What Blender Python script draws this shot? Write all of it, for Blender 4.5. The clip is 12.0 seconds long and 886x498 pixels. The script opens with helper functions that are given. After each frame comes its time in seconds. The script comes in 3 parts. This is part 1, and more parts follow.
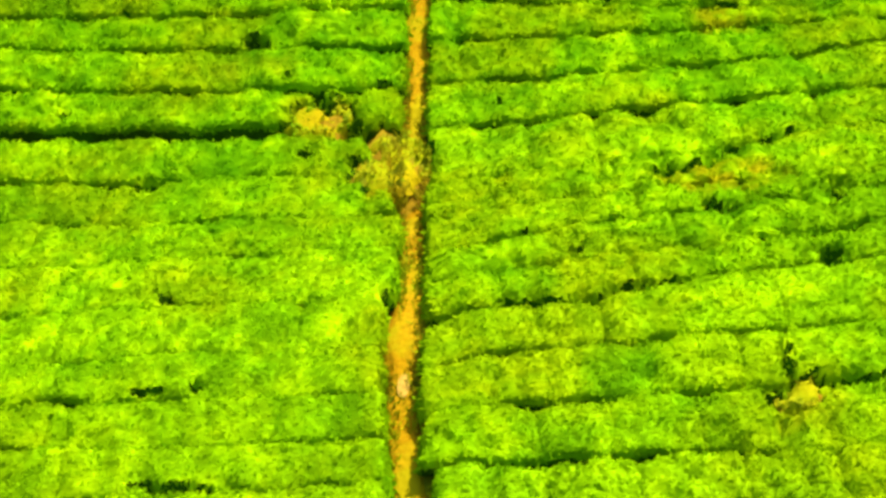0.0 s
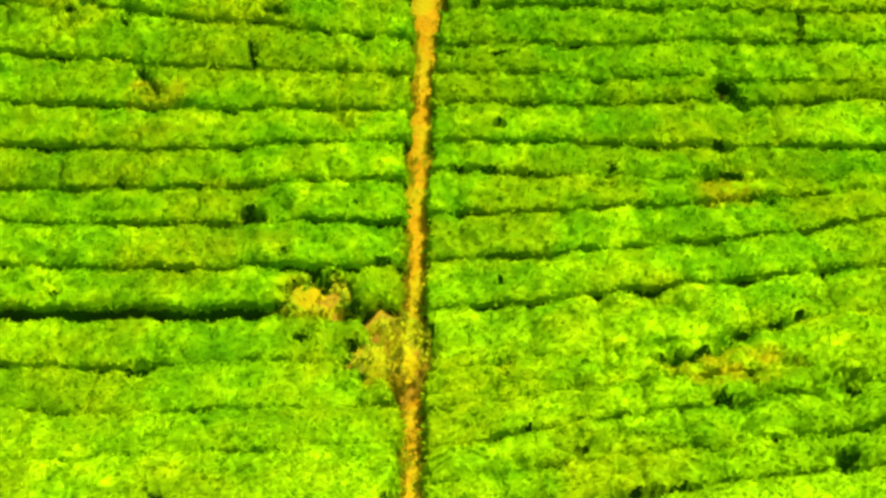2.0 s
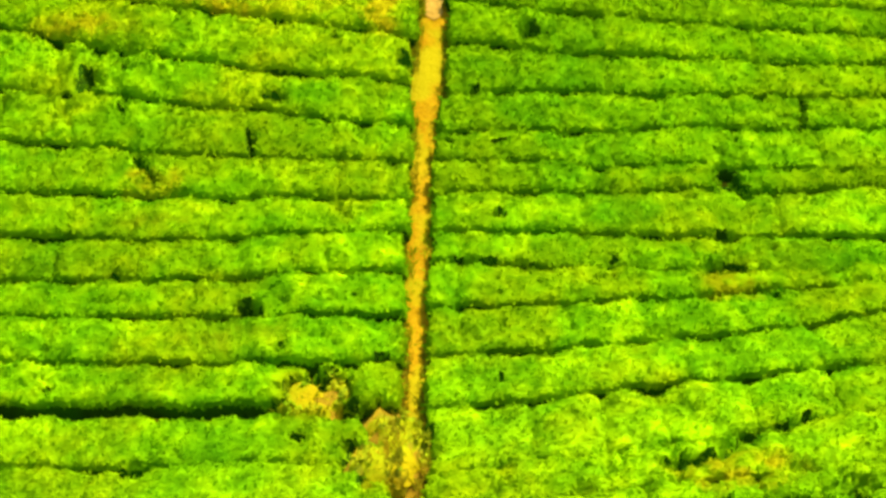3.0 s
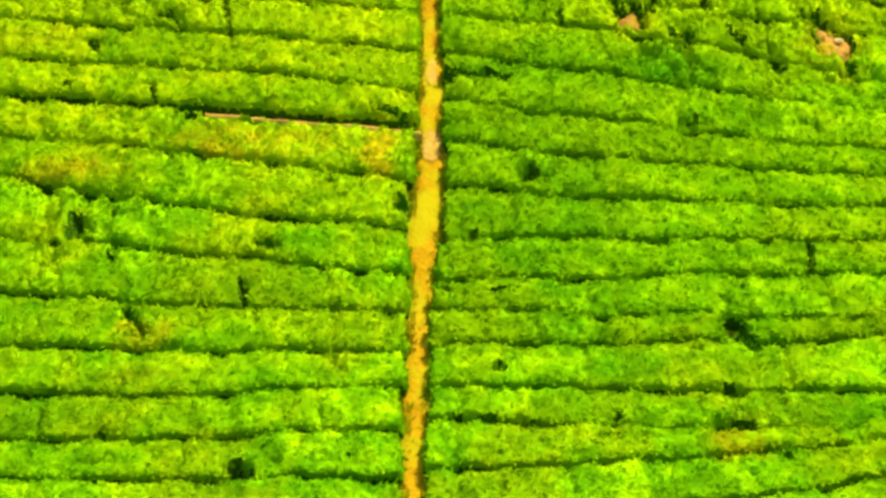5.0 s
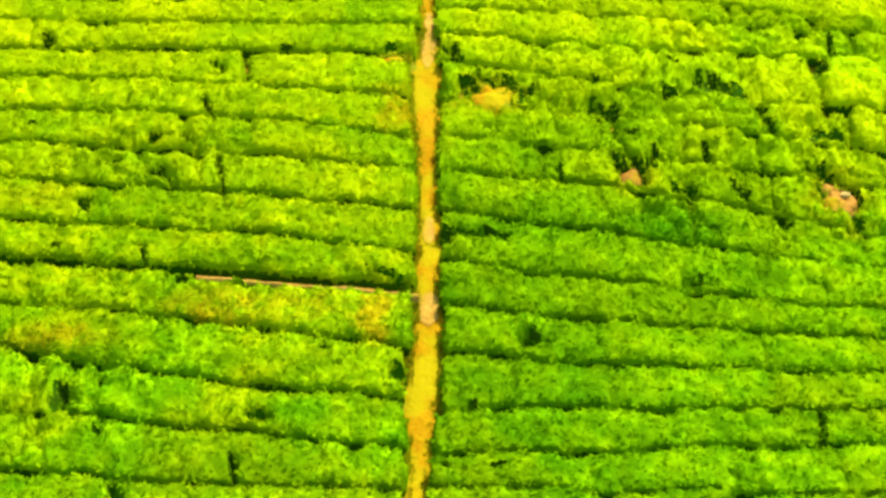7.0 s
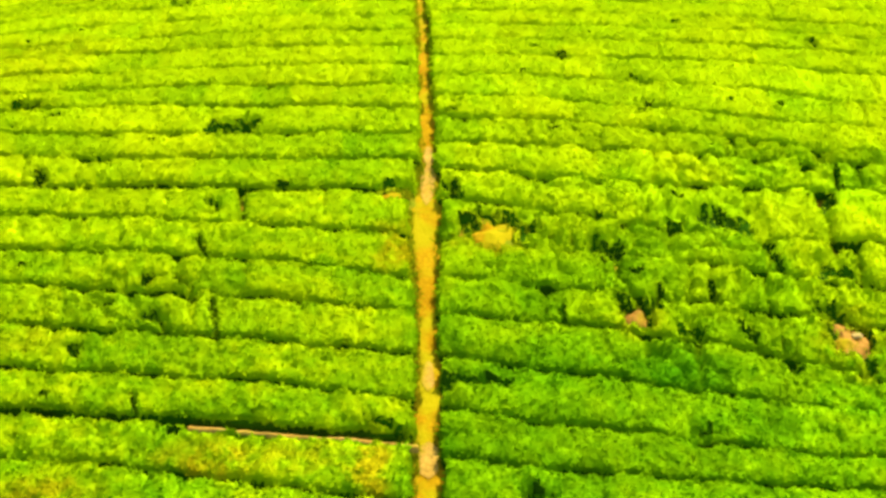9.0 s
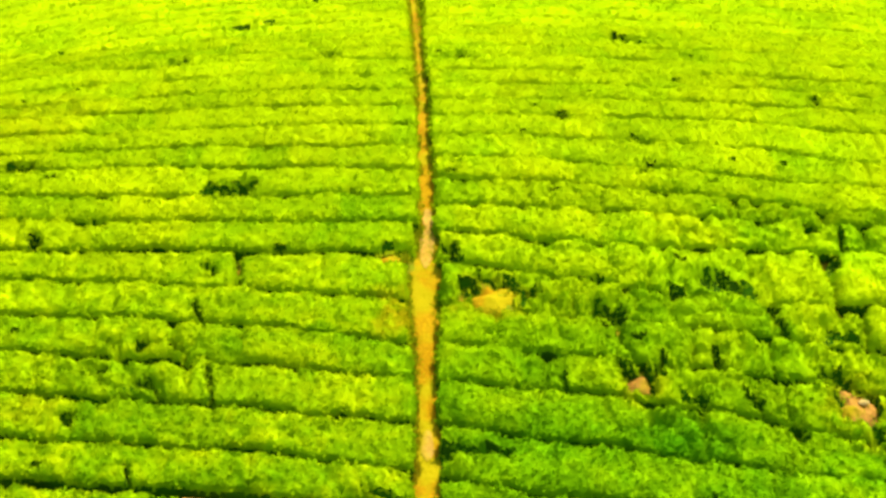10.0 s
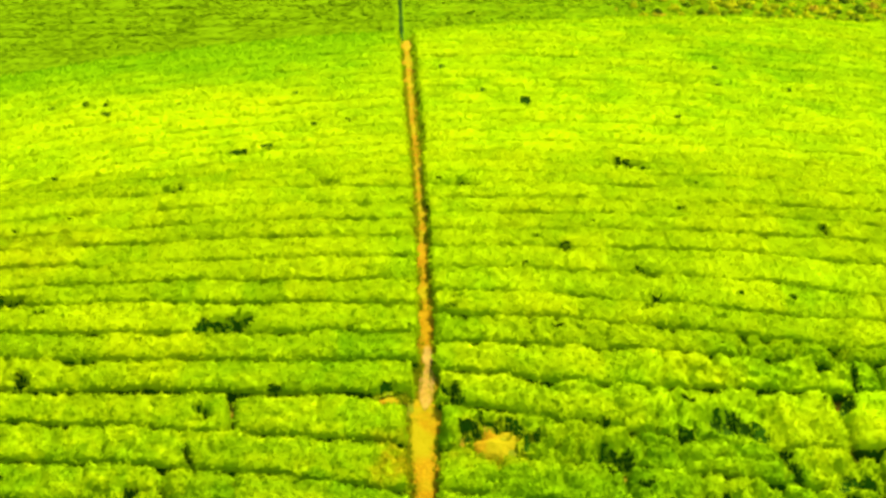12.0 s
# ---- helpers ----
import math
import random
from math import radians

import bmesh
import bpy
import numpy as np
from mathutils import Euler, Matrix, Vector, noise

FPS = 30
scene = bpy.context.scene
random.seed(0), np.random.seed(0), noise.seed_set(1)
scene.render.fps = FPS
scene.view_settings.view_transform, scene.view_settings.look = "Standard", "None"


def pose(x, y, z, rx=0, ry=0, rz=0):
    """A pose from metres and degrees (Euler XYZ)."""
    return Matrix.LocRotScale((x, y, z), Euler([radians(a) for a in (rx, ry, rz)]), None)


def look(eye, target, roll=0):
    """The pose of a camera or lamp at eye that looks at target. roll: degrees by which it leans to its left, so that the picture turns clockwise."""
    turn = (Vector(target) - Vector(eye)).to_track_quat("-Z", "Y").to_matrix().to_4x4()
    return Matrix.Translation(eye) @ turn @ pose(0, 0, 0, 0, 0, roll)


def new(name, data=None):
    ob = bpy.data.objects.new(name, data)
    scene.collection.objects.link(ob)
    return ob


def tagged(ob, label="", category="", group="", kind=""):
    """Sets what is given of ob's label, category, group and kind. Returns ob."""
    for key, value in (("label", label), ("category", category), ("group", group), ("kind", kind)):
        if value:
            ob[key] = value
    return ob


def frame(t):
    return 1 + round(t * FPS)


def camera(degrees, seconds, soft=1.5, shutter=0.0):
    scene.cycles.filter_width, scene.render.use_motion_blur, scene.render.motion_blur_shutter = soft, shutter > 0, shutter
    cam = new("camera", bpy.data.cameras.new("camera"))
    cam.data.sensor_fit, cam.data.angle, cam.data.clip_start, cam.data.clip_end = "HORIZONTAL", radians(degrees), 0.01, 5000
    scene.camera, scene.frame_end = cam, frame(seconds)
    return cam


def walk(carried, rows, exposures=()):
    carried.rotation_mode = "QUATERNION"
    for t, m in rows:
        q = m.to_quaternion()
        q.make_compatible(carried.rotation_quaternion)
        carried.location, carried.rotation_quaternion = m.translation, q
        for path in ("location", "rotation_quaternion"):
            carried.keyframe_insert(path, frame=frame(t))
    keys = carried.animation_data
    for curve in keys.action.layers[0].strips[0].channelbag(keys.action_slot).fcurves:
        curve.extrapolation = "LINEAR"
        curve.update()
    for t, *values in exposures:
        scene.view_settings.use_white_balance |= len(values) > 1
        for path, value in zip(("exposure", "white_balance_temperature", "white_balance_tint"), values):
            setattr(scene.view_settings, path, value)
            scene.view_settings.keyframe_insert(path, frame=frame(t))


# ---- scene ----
cam = camera(32.0, 12.0, soft=3.2)

# seconds, eye x y z, yaw, pitch, roll
ROWS = [
    (0.0, -0.000, 0.000, 19.500, -0.000, -44.000, -0.000),
    (0.5, -0.013, 0.448, 19.625, -0.022, -42.967, -0.048),
    (1.0, -0.017, 0.880, 19.775, -0.042, -41.937, -0.083),
    (1.5, -0.019, 1.298, 19.949, -0.051, -40.910, -0.108),
    (2.0, -0.016, 1.619, 20.024, -0.051, -40.053, -0.140),
    (2.5, -0.008, 2.054, 20.182, -0.052, -39.049, -0.215),
    (3.0, 0.008, 2.494, 20.336, -0.026, -38.025, -0.303),
    (5.0, 0.166, 4.011, 20.605, 0.140, -34.299, -0.747),
    (5.5, 0.215, 4.525, 20.810, 0.167, -33.137, -0.846),
    (6.0, 0.254, 4.888, 20.844, 0.207, -32.302, -0.939),
    (6.5, 0.297, 5.309, 20.999, 0.230, -31.306, -1.032),
    (7.0, 0.335, 5.719, 21.165, 0.245, -30.334, -1.118),
    (9.0, 0.420, 7.289, 21.695, 0.260, -26.791, -1.381),
    (9.5, 0.436, 7.715, 21.857, 0.239, -25.875, -1.439),
    (10.0, 0.452, 8.059, 21.915, 0.223, -25.140, -1.462),
    (10.5, 0.470, 8.480, 22.070, 0.213, -24.194, -1.480),
    (11.0, 0.486, 8.895, 22.224, 0.199, -23.260, -1.496),
    (11.5, 0.494, 9.333, 22.393, 0.179, -22.336, -1.504),
    (12.0, 0.495, 9.728, 22.477, 0.161, -21.614, -1.493),
]


def aim(x, y, z, yaw, pitch, roll):
    a, p = radians(yaw), radians(pitch)
    way = Vector((-math.sin(a) * math.cos(p), math.cos(a) * math.cos(p), math.sin(p)))
    eye = Vector((x, y, z))
    return look(eye, eye + way, roll)


walk(cam, [(t, aim(*r)) for t, *r in ROWS], exposures=[(0.0, 1.31), (3.0, 1.39), (7.0, 1.41), (12.0, 1.26)])

# ---- light ----
SUN_AZIMUTH, SUN_HEIGHT = 40.0, 58.0   # degrees from +y towards +x, degrees above the horizon
world = bpy.data.worlds.new("sky")
scene.world = world
world.use_nodes = True
sky = world.node_tree.nodes.new("ShaderNodeTexSky")
sky.sky_type, sky.sun_disc = "NISHITA", False
sky.sun_elevation, sky.sun_rotation = radians(SUN_HEIGHT), radians(SUN_AZIMUTH)
back = world.node_tree.nodes["Background"]
back.inputs["Strength"].default_value = 0.15
world.node_tree.links.new(sky.outputs[0], back.inputs["Color"])
sun = new("sun", bpy.data.lights.new("sun", "SUN"))
sun.data.energy, sun.data.angle, sun.data.color = 3.45, radians(0.6), (1.0, 0.93, 0.78)
sa, sh = radians(SUN_AZIMUTH), radians(SUN_HEIGHT)
sun.matrix_world = look((math.sin(sa) * math.cos(sh) * 90, math.cos(sa) * math.cos(sh) * 90, math.sin(sh) * 90), (0, 0, 0))


# ---- materials ----
def nodes_of(name):
    m = bpy.data.materials.new(name)
    m.use_nodes = True
    n, k = m.node_tree.nodes, m.node_tree.links
    return m, n, k, n["Principled BSDF"]


def noise_node(n, k, coords, scale, detail=4.0):
    t = n.new("ShaderNodeTexNoise")
    t.inputs["Scale"].default_value, t.inputs["Detail"].default_value = scale, detail
    k.new(coords, t.inputs["Vector"])
    return t.outputs["Fac"]


def ramp_node(n, k, fac, stops):
    r = n.new("ShaderNodeValToRGB")
    while len(r.color_ramp.elements) < len(stops):
        r.color_ramp.elements.new(0.5)
    for e, (at, colour) in zip(r.color_ramp.elements, stops):
        e.position, e.color = at, (*colour, 1)
    k.new(fac, r.inputs["Fac"])
    return r.outputs["Color"]


def mix_node(n, k, fac, a, b, how="MIX"):
    m = n.new("ShaderNodeMix")
    m.data_type, m.blend_type = "RGBA", how
    for socket, value in ((m.inputs["Factor"], fac), (m.inputs["A"], a), (m.inputs["B"], b)):
        if isinstance(value, (int, float)):
            socket.default_value = value
        elif isinstance(value, tuple):
            socket.default_value = (*value, 1)
        else:
            k.new(value, socket)
    return m.outputs["Result"]


def leaf_material(name, dark, mid, light, old, young_sunlit, see_through, bump, olive=(0.33, 0.42, 0.001)):
    """Tea foliage: yellower bands painted brighter for sun-facing slopes, patches of older growth, and leaf by leaf
    variation.
    """
    m, n, k, p = nodes_of(name)
    place = n.new("ShaderNodeNewGeometry").outputs["Position"]
    island = n.new("ShaderNodeNewGeometry").outputs["Random Per Island"]
    broad = noise_node(n, k, place, 0.30, 3)
    clump = noise_node(n, k, place, 1.5, 4)
    leaf = ramp_node(n, k, island, [(0.0, dark), (0.25, mid), (0.75, mid), (1.0, light)])
    patch = ramp_node(n, k, clump, [(0.38, dark), (0.5, mid), (0.60, light)])
    colour = mix_node(n, k, 0.92, leaf, patch)
    aged = ramp_node(n, k, broad, [(0.45, (0, 0, 0)), (0.58, (0.95, 0.95, 0.95))])
    colour = mix_node(n, k, aged, colour, old)
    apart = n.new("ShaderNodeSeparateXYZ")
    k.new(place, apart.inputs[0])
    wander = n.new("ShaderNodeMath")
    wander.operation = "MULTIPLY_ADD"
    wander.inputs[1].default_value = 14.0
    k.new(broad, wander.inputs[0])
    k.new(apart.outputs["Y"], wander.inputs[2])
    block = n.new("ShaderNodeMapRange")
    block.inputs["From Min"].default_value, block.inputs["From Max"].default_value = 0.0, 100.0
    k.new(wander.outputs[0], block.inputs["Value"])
    deep = ramp_node(n, k, noise_node(n, k, place, 0.17, 2), [(0.56, (0, 0, 0)), (0.68, (0.8, 0.8, 0.8))])
    colour = mix_node(n, k, deep, colour, dark)
    # a deeper green clone planted on the +x side of the path, half way up
    span_x, span_y = n.new("ShaderNodeMapRange"), n.new("ShaderNodeMapRange")
    span_x.inputs["From Min"].default_value, span_x.inputs["From Max"].default_value = -4.0, 16.0
    span_y.inputs["From Min"].default_value, span_y.inputs["From Max"].default_value = 26.0, 60.0
    k.new(apart.outputs["X"], span_x.inputs["Value"])
    k.new(wander.outputs[0], span_y.inputs["Value"])
    stretch = ramp_node(n, k, span_y.outputs[0], [(0.26, (0, 0, 0)), (0.44, (0.55, 0.55, 0.55)), (0.57, (0.85, 0.85, 0.85)), (0.70, (0.8, 0.8, 0.8)), (0.84, (0, 0, 0))])
    clone = mix_node(n, k, 1.0, stretch, ramp_node(n, k, span_x.outputs[0], [(0.18, (0.1, 0.1, 0.1)), (0.23, (1, 1, 1)), (0.55, (1, 1, 1)), (0.78, (0.3, 0.3, 0.3))]), "MULTIPLY")
    colour = mix_node(n, k, clone, colour, ramp_node(n, k, clump, [(0.36, tuple(0.77 * c for c in dark)), (0.66, tuple(0.82 * c for c in mid))]))
    # a paler, more olive clone facing it on the -x side
    facing = ramp_node(n, k, span_y.outputs[0], [(0.42, (0, 0, 0)), (0.56, (0.9, 0.9, 0.9)), (0.8, (0.8, 0.8, 0.8)), (0.95, (0.2, 0.2, 0.2))])
    pale = mix_node(n, k, 1.0, facing, ramp_node(n, k, span_x.outputs[0], [(0.15, (0.75, 0.75, 0.75)), (0.21, (0, 0, 0))]), "MULTIPLY")
    colour = mix_node(n, k, mix_node(n, k, 1.0, pale, ramp_node(n, k, clump, [(0.35, (0.35, 0.35, 0.35)), (0.62, (1, 1, 1))]), "MULTIPLY"), colour, olive)
    # single bushes and flushes of new shoots, warmer or cooler than their neighbours
    tuft = noise_node(n, k, place, 1.9, 2)
    colour = mix_node(n, k, 1.0, colour, ramp_node(n, k, tuft, [(0.34, (0.76, 0.92, 1)), (0.5, (0.98, 1.0, 1)), (0.66, (1.18, 1.08, 1))]), "MULTIPLY")
    sprig = noise_node(n, k, place, 2.7, 2)
    colour = mix_node(n, k, 1.0, colour, ramp_node(n, k, sprig, [(0.34, (0.68, 0.80, 1)), (0.5, (1, 1, 1)), (0.66, (1.2, 1.12, 1))]), "MULTIPLY")
    # bands along y: younger leaf, with the brightness of sun-facing slopes mixed in
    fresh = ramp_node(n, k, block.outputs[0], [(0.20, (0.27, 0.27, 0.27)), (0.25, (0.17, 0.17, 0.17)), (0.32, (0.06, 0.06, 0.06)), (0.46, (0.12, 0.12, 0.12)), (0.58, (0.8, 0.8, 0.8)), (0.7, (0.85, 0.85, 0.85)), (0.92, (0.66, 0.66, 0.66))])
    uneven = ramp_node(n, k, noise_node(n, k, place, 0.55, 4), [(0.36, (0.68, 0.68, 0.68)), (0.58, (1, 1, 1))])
    colour = mix_node(n, k, mix_node(n, k, 1.0, fresh, uneven, "MULTIPLY"), colour, young_sunlit)
    # the last rows before the crest on the -x side are duller again
    last = n.new("ShaderNodeMapRange")
    last.inputs["From Min"].default_value, last.inputs["From Max"].default_value = 80.0, 88.0
    k.new(wander.outputs[0], last.inputs["Value"])
    dull = mix_node(n, k, 1.0, ramp_node(n, k, last.outputs[0], [(0.0, (0, 0, 0)), (0.75, (0.85, 0.85, 0.85))]), ramp_node(n, k, span_x.outputs[0], [(0.03, (1, 1, 1)), (0.17, (0, 0, 0))]), "MULTIPLY")
    colour = mix_node(n, k, dull, colour, mix_node(n, k, 0.6, old, mid))
    tint = n.new("ShaderNodeAttribute")
    tint.attribute_name = "tint"
    shade = n.new("ShaderNodeMapRange")
    shade.inputs["From Min"].default_value, shade.inputs["From Max"].default_value = -1.0, 1.0
    k.new(tint.outputs["Fac"], shade.inputs["Value"])
    colour = mix_node(n, k, 1.0, colour, ramp_node(n, k, shade.outputs[0], [(0.0, (0.5, 0.74, 1)), (0.5, (1, 1, 1)), (1.0, (1.3, 1.16, 1))]), "MULTIPLY")
    dry = n.new("ShaderNodeAttribute")
    dry.attribute_name = "dry"
    parched = mix_node(n, k, 1.0, dry.outputs["Color"], ramp_node(n, k, noise_node(n, k, place, 2.4, 3), [(0.36, (0.25, 0.25, 0.25)), (0.6, (1, 1, 1))]), "MULTIPLY")
    colour = mix_node(n, k, parched, colour, (0.36, 0.31, 0.002))
    k.new(colour, p.inputs["Base Color"])
    p.inputs["Roughness"].default_value = 0.6
    p.inputs["Specular IOR Level"].default_value = 0.0
    if bump:
        b = n.new("ShaderNodeBump")
        b.inputs["Strength"].default_value, b.inputs["Distance"].default_value = 0.6, 0.06
        k.new(noise_node(n, k, place, 16, 4), b.inputs["Height"])
        k.new(b.outputs[0], p.inputs["Normal"])
    glow = n.new("ShaderNodeBsdfTranslucent")
    k.new(colour, glow.inputs["Color"])
    both = n.new("ShaderNodeMixShader")
    both.inputs[0].default_value = see_through
    k.new(p.outputs[0], both.inputs[1])
    k.new(glow.outputs[0], both.inputs[2])
    k.new(both.outputs[0], n["Material Output"].inputs["Surface"])
    return m


def soil_material(name, low, high, weed, amount):
    """Trodden laterite soil: orange to pale, crumbs, and a film of weeds."""
    m, n, k, p = nodes_of(name)
    place = n.new("ShaderNodeNewGeometry").outputs["Position"]
    base = ramp_node(n, k, noise_node(n, k, place, 1.1, 6), [(0.3, low), (0.7, high)])
    crumbs = ramp_node(n, k, noise_node(n, k, place, 14, 5), [(0.3, (0.7, 0.7, 0.7)), (0.7, (1.15, 1.15, 1.15))])
    base = mix_node(n, k, 1.0, base, crumbs, "MULTIPLY")
    green = ramp_node(n, k, noise_node(n, k, place, 0.9, 5), [(0.62 - amount, (0, 0, 0)), (0.74 - amount, (1, 1, 1))])
    k.new(mix_node(n, k, green, base, weed), p.inputs["Base Color"])
    p.inputs["Roughness"].default_value, p.inputs["Specular IOR Level"].default_value = 0.95, 0.02
    b = n.new("ShaderNodeBump")
    b.inputs["Strength"].default_value, b.inputs["Distance"].default_value = 0.8, 0.05
    k.new(noise_node(n, k, place, 9, 6), b.inputs["Height"])
    k.new(b.outputs[0], p.inputs["Normal"])
    return m


def shrub_material(name):
    """Scrub: every bush its own mixture of yellow, olive and dark green."""
    m, n, k, p = nodes_of(name)
    geo = n.new("ShaderNodeNewGeometry")
    each = ramp_node(n, k, geo.outputs["Random Per Island"], [(0.0, (0.03, 0.06, 0.002)), (0.25, (0.10, 0.15, 0.002)), (0.45, (0.26, 0.28, 0.002)), (0.8, (0.36, 0.38, 0.002)), (1.0, (0.32, 0.22, 0.006))])
    spots = ramp_node(n, k, noise_node(n, k, geo.outputs["Position"], 3.0, 4), [(0.35, (0.6, 0.65, 0.6)), (0.65, (1.2, 1.2, 1.0))])
    k.new(mix_node(n, k, 1.0, each, spots, "MULTIPLY"), p.inputs["Base Color"])
    p.inputs["Roughness"].default_value, p.inputs["Specular IOR Level"].default_value = 0.7, 0.0
    return m


YOUNG_SUNLIT = (0.435, 0.535, 0.001)
LEAF = leaf_material("tea_leaf", (0.09, 0.285, 0.001), (0.17, 0.40, 0.001), (0.275, 0.51, 0.001), (0.20, 0.335, 0.001), YOUNG_SUNLIT, 0.42, False)
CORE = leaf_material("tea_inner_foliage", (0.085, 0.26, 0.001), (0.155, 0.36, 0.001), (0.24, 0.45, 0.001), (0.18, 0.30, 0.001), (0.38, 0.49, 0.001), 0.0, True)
# darker green than LEAF, for all foliage on the slope beyond
HILL_LEAF = leaf_material("hill_tea_leaf", (0.10, 0.21, 0.001), (0.14, 0.26, 0.001), (0.18, 0.31, 0.001), (0.16, 0.24, 0.001), (0.16, 0.28, 0.001), 0.0, True, (0.14, 0.26, 0.001))
# lower stems and old leaves, the furrows' shade included in this dark green
SHADED_STEMS = soil_material("shaded_tea_stems", (0.018, 0.050, 0.0006), (0.036, 0.090, 0.0008), (0.028, 0.095, 0.0006), 0.15)
GRASS = leaf_material("dry_grass", (0.20, 0.28, 0.003), (0.30, 0.35, 0.003), (0.38, 0.40, 0.005), (0.34, 0.26, 0.006), (0.34, 0.38, 0.003), 0.3, False, (0.34, 0.34, 0.003))
WEED = leaf_material("low_weeds", (0.16, 0.26, 0.002), (0.22, 0.31, 0.002), (0.29, 0.35, 0.003), (0.26, 0.27, 0.004), (0.25, 0.32, 0.002), 0.0, True, (0.27, 0.27, 0.003))
SHRUB = shrub_material("shrub_leaf")
SOIL = soil_material("field_soil", (0.20, 0.12, 0.004), (0.32, 0.21, 0.006), (0.18, 0.21, 0.004), 0.16)
PATH = soil_material("path_soil", (0.32, 0.155, 0.001), (0.42, 0.25, 0.003), (0.33, 0.26, 0.002), 0.16)
PALE = soil_material("pale_soil", (0.38, 0.20, 0.02), (0.48, 0.30, 0.045), (0.35, 0.26, 0.004), 0.10)
STONE = soil_material("pale_stone", (0.40, 0.26, 0.06), (0.52, 0.37, 0.10), (0.4, 0.32, 0.06), -0.2)
REDDISH = soil_material("reddish_earth", (0.24, 0.10, 0.008), (0.40, 0.20, 0.03), (0.30, 0.22, 0.003), 0.12)
EARTH = soil_material("bare_earth", (0.31, 0.235, 0.001), (0.34, 0.265, 0.001), (0.27, 0.29, 0.001), 0.25)

# ---- lie of the land ----
Z0 = 19.5
HEDGE = 0.62          # height of the clipped hedges over the soil
SLOPE = (-17.3143, 5.2736, 0.7651, -3.0185, 0.2188, -0.2227, -0.909, 1.0131, -0.33)


def rolling(x, y):
    u, v = (y - 40) / 20, np.clip(x, -24, 24) / 10
    c = SLOPE
    return c[0] + u * (c[1] + u * (c[2] + u * (c[3] + u * c[4]))) + v * (c[5] + u * (c[6] + u * c[7])) + c[8] * v * v


def crest(x):
    return 80.5 + 0.13 * np.clip(x, -30, 0) + 0.37 * np.clip(x, 0, 24)


def canopy(x, y):
    """Height of the clipped tea surface."""
    x, y = np.asarray(x, float), np.asarray(y, float)
    z = rolling(x, np.clip(y, 20, 60))
    fall = (rolling(x, 20.01) - rolling(x, 20.0)) / 0.01      # the near slope runs on, easing off
    d = np.clip(y - 20, -8, 0)
    z = z + fall * d - 0.02 * d * d
    z = z + (fall + 0.32) * 14 * (np.exp(np.minimum(y - 12, 0) / 14) - 1)
    beyond = np.clip(y - 60, 0, None)
    z = z - 0.35 * (1 - np.exp(-beyond / 6)) - 0.018 * np.minimum(beyond, 40)
    over = np.clip(y - crest(x), 0, None)
    z = z - np.where(over < 12, over ** 2 * 0.016, 2.3 + (over - 12) * 0.384)
    hill = -27.5 + 0.13 * np.clip(y - 112, 0, 260) + 0.03 * np.clip(-x, -60, 60)
    t = np.clip((y - 100) / 14, 0, 1)
    t = t * t * (3 - 2 * t)
    return z * (1 - t) + hill * t + Z0


def lattice(i, j, seed):
    h = np.sin(i * 127.1 + j * 311.7 + seed * 74.7) * 43758.5453
    return h - np.floor(h)


def rough(x, y, size, seed=0):
    """Smooth noise from -1 to 1, with lumps of that size."""
    x, y = np.asarray(x, float) / size, np.asarray(y, float) / size
    i, j = np.floor(x), np.floor(y)
    a, b = x - i, y - j
    a, b = a * a * (3 - 2 * a), b * b * (3 - 2 * b)
    top = lattice(i, j, seed) * (1 - a) + lattice(i + 1, j, seed) * a
    low = lattice(i, j + 1, seed) * (1 - a) + lattice(i + 1, j + 1, seed) * a
    return 2 * (top * (1 - b) + low * b) - 1


WAY_Y = (-40, 8, 12, 13.2, 14, 15, 16, 17.1, 18.6, 19.9, 22.1, 25, 27.7, 33, 36, 40, 43.5, 44.6, 46.3, 47.3, 50, 55, 62, 70, 82, 140, 300)
WAY_X = (-0.3, -0.3, -0.33, -0.45, -0.57, -0.66, -0.66, -0.61, -0.54, -0.52, -0.66, -0.57, -0.52, -0.4, -0.2, -0.2, -0.2, -0.27, -0.27, -0.14, -0.16, -0.28, -0.5, -0.8, -1.2, -3.0, -6)


HALF_Y = (8, 12.5, 13.2, 14, 15, 16, 17.1, 18.2, 19.9, 22, 24, 28, 32, 34.2, 35.8, 37.6, 43, 44.5, 46.3, 47.3, 50, 55, 62, 80, 100)
HALF_X = (0.22, 0.22, 0.27, 0.2, 0.18, 0.2, 0.28, 0.2, 0.16, 0.25, 0.21, 0.23, 0.23, 0.38, 0.4, 0.31, 0.29, 0.42, 0.45, 0.25, 0.22, 0.21, 0.21, 0.26, 0.26)


def half_path(y):
    return np.interp(y, HALF_Y, HALF_X)


def way_x(y):
    y = np.asarray(y, float)
    return (np.interp(y - 0.8, WAY_Y, WAY_X) + np.interp(y, WAY_Y, WAY_X) + np.interp(y + 0.8, WAY_Y, WAY_X)) / 3


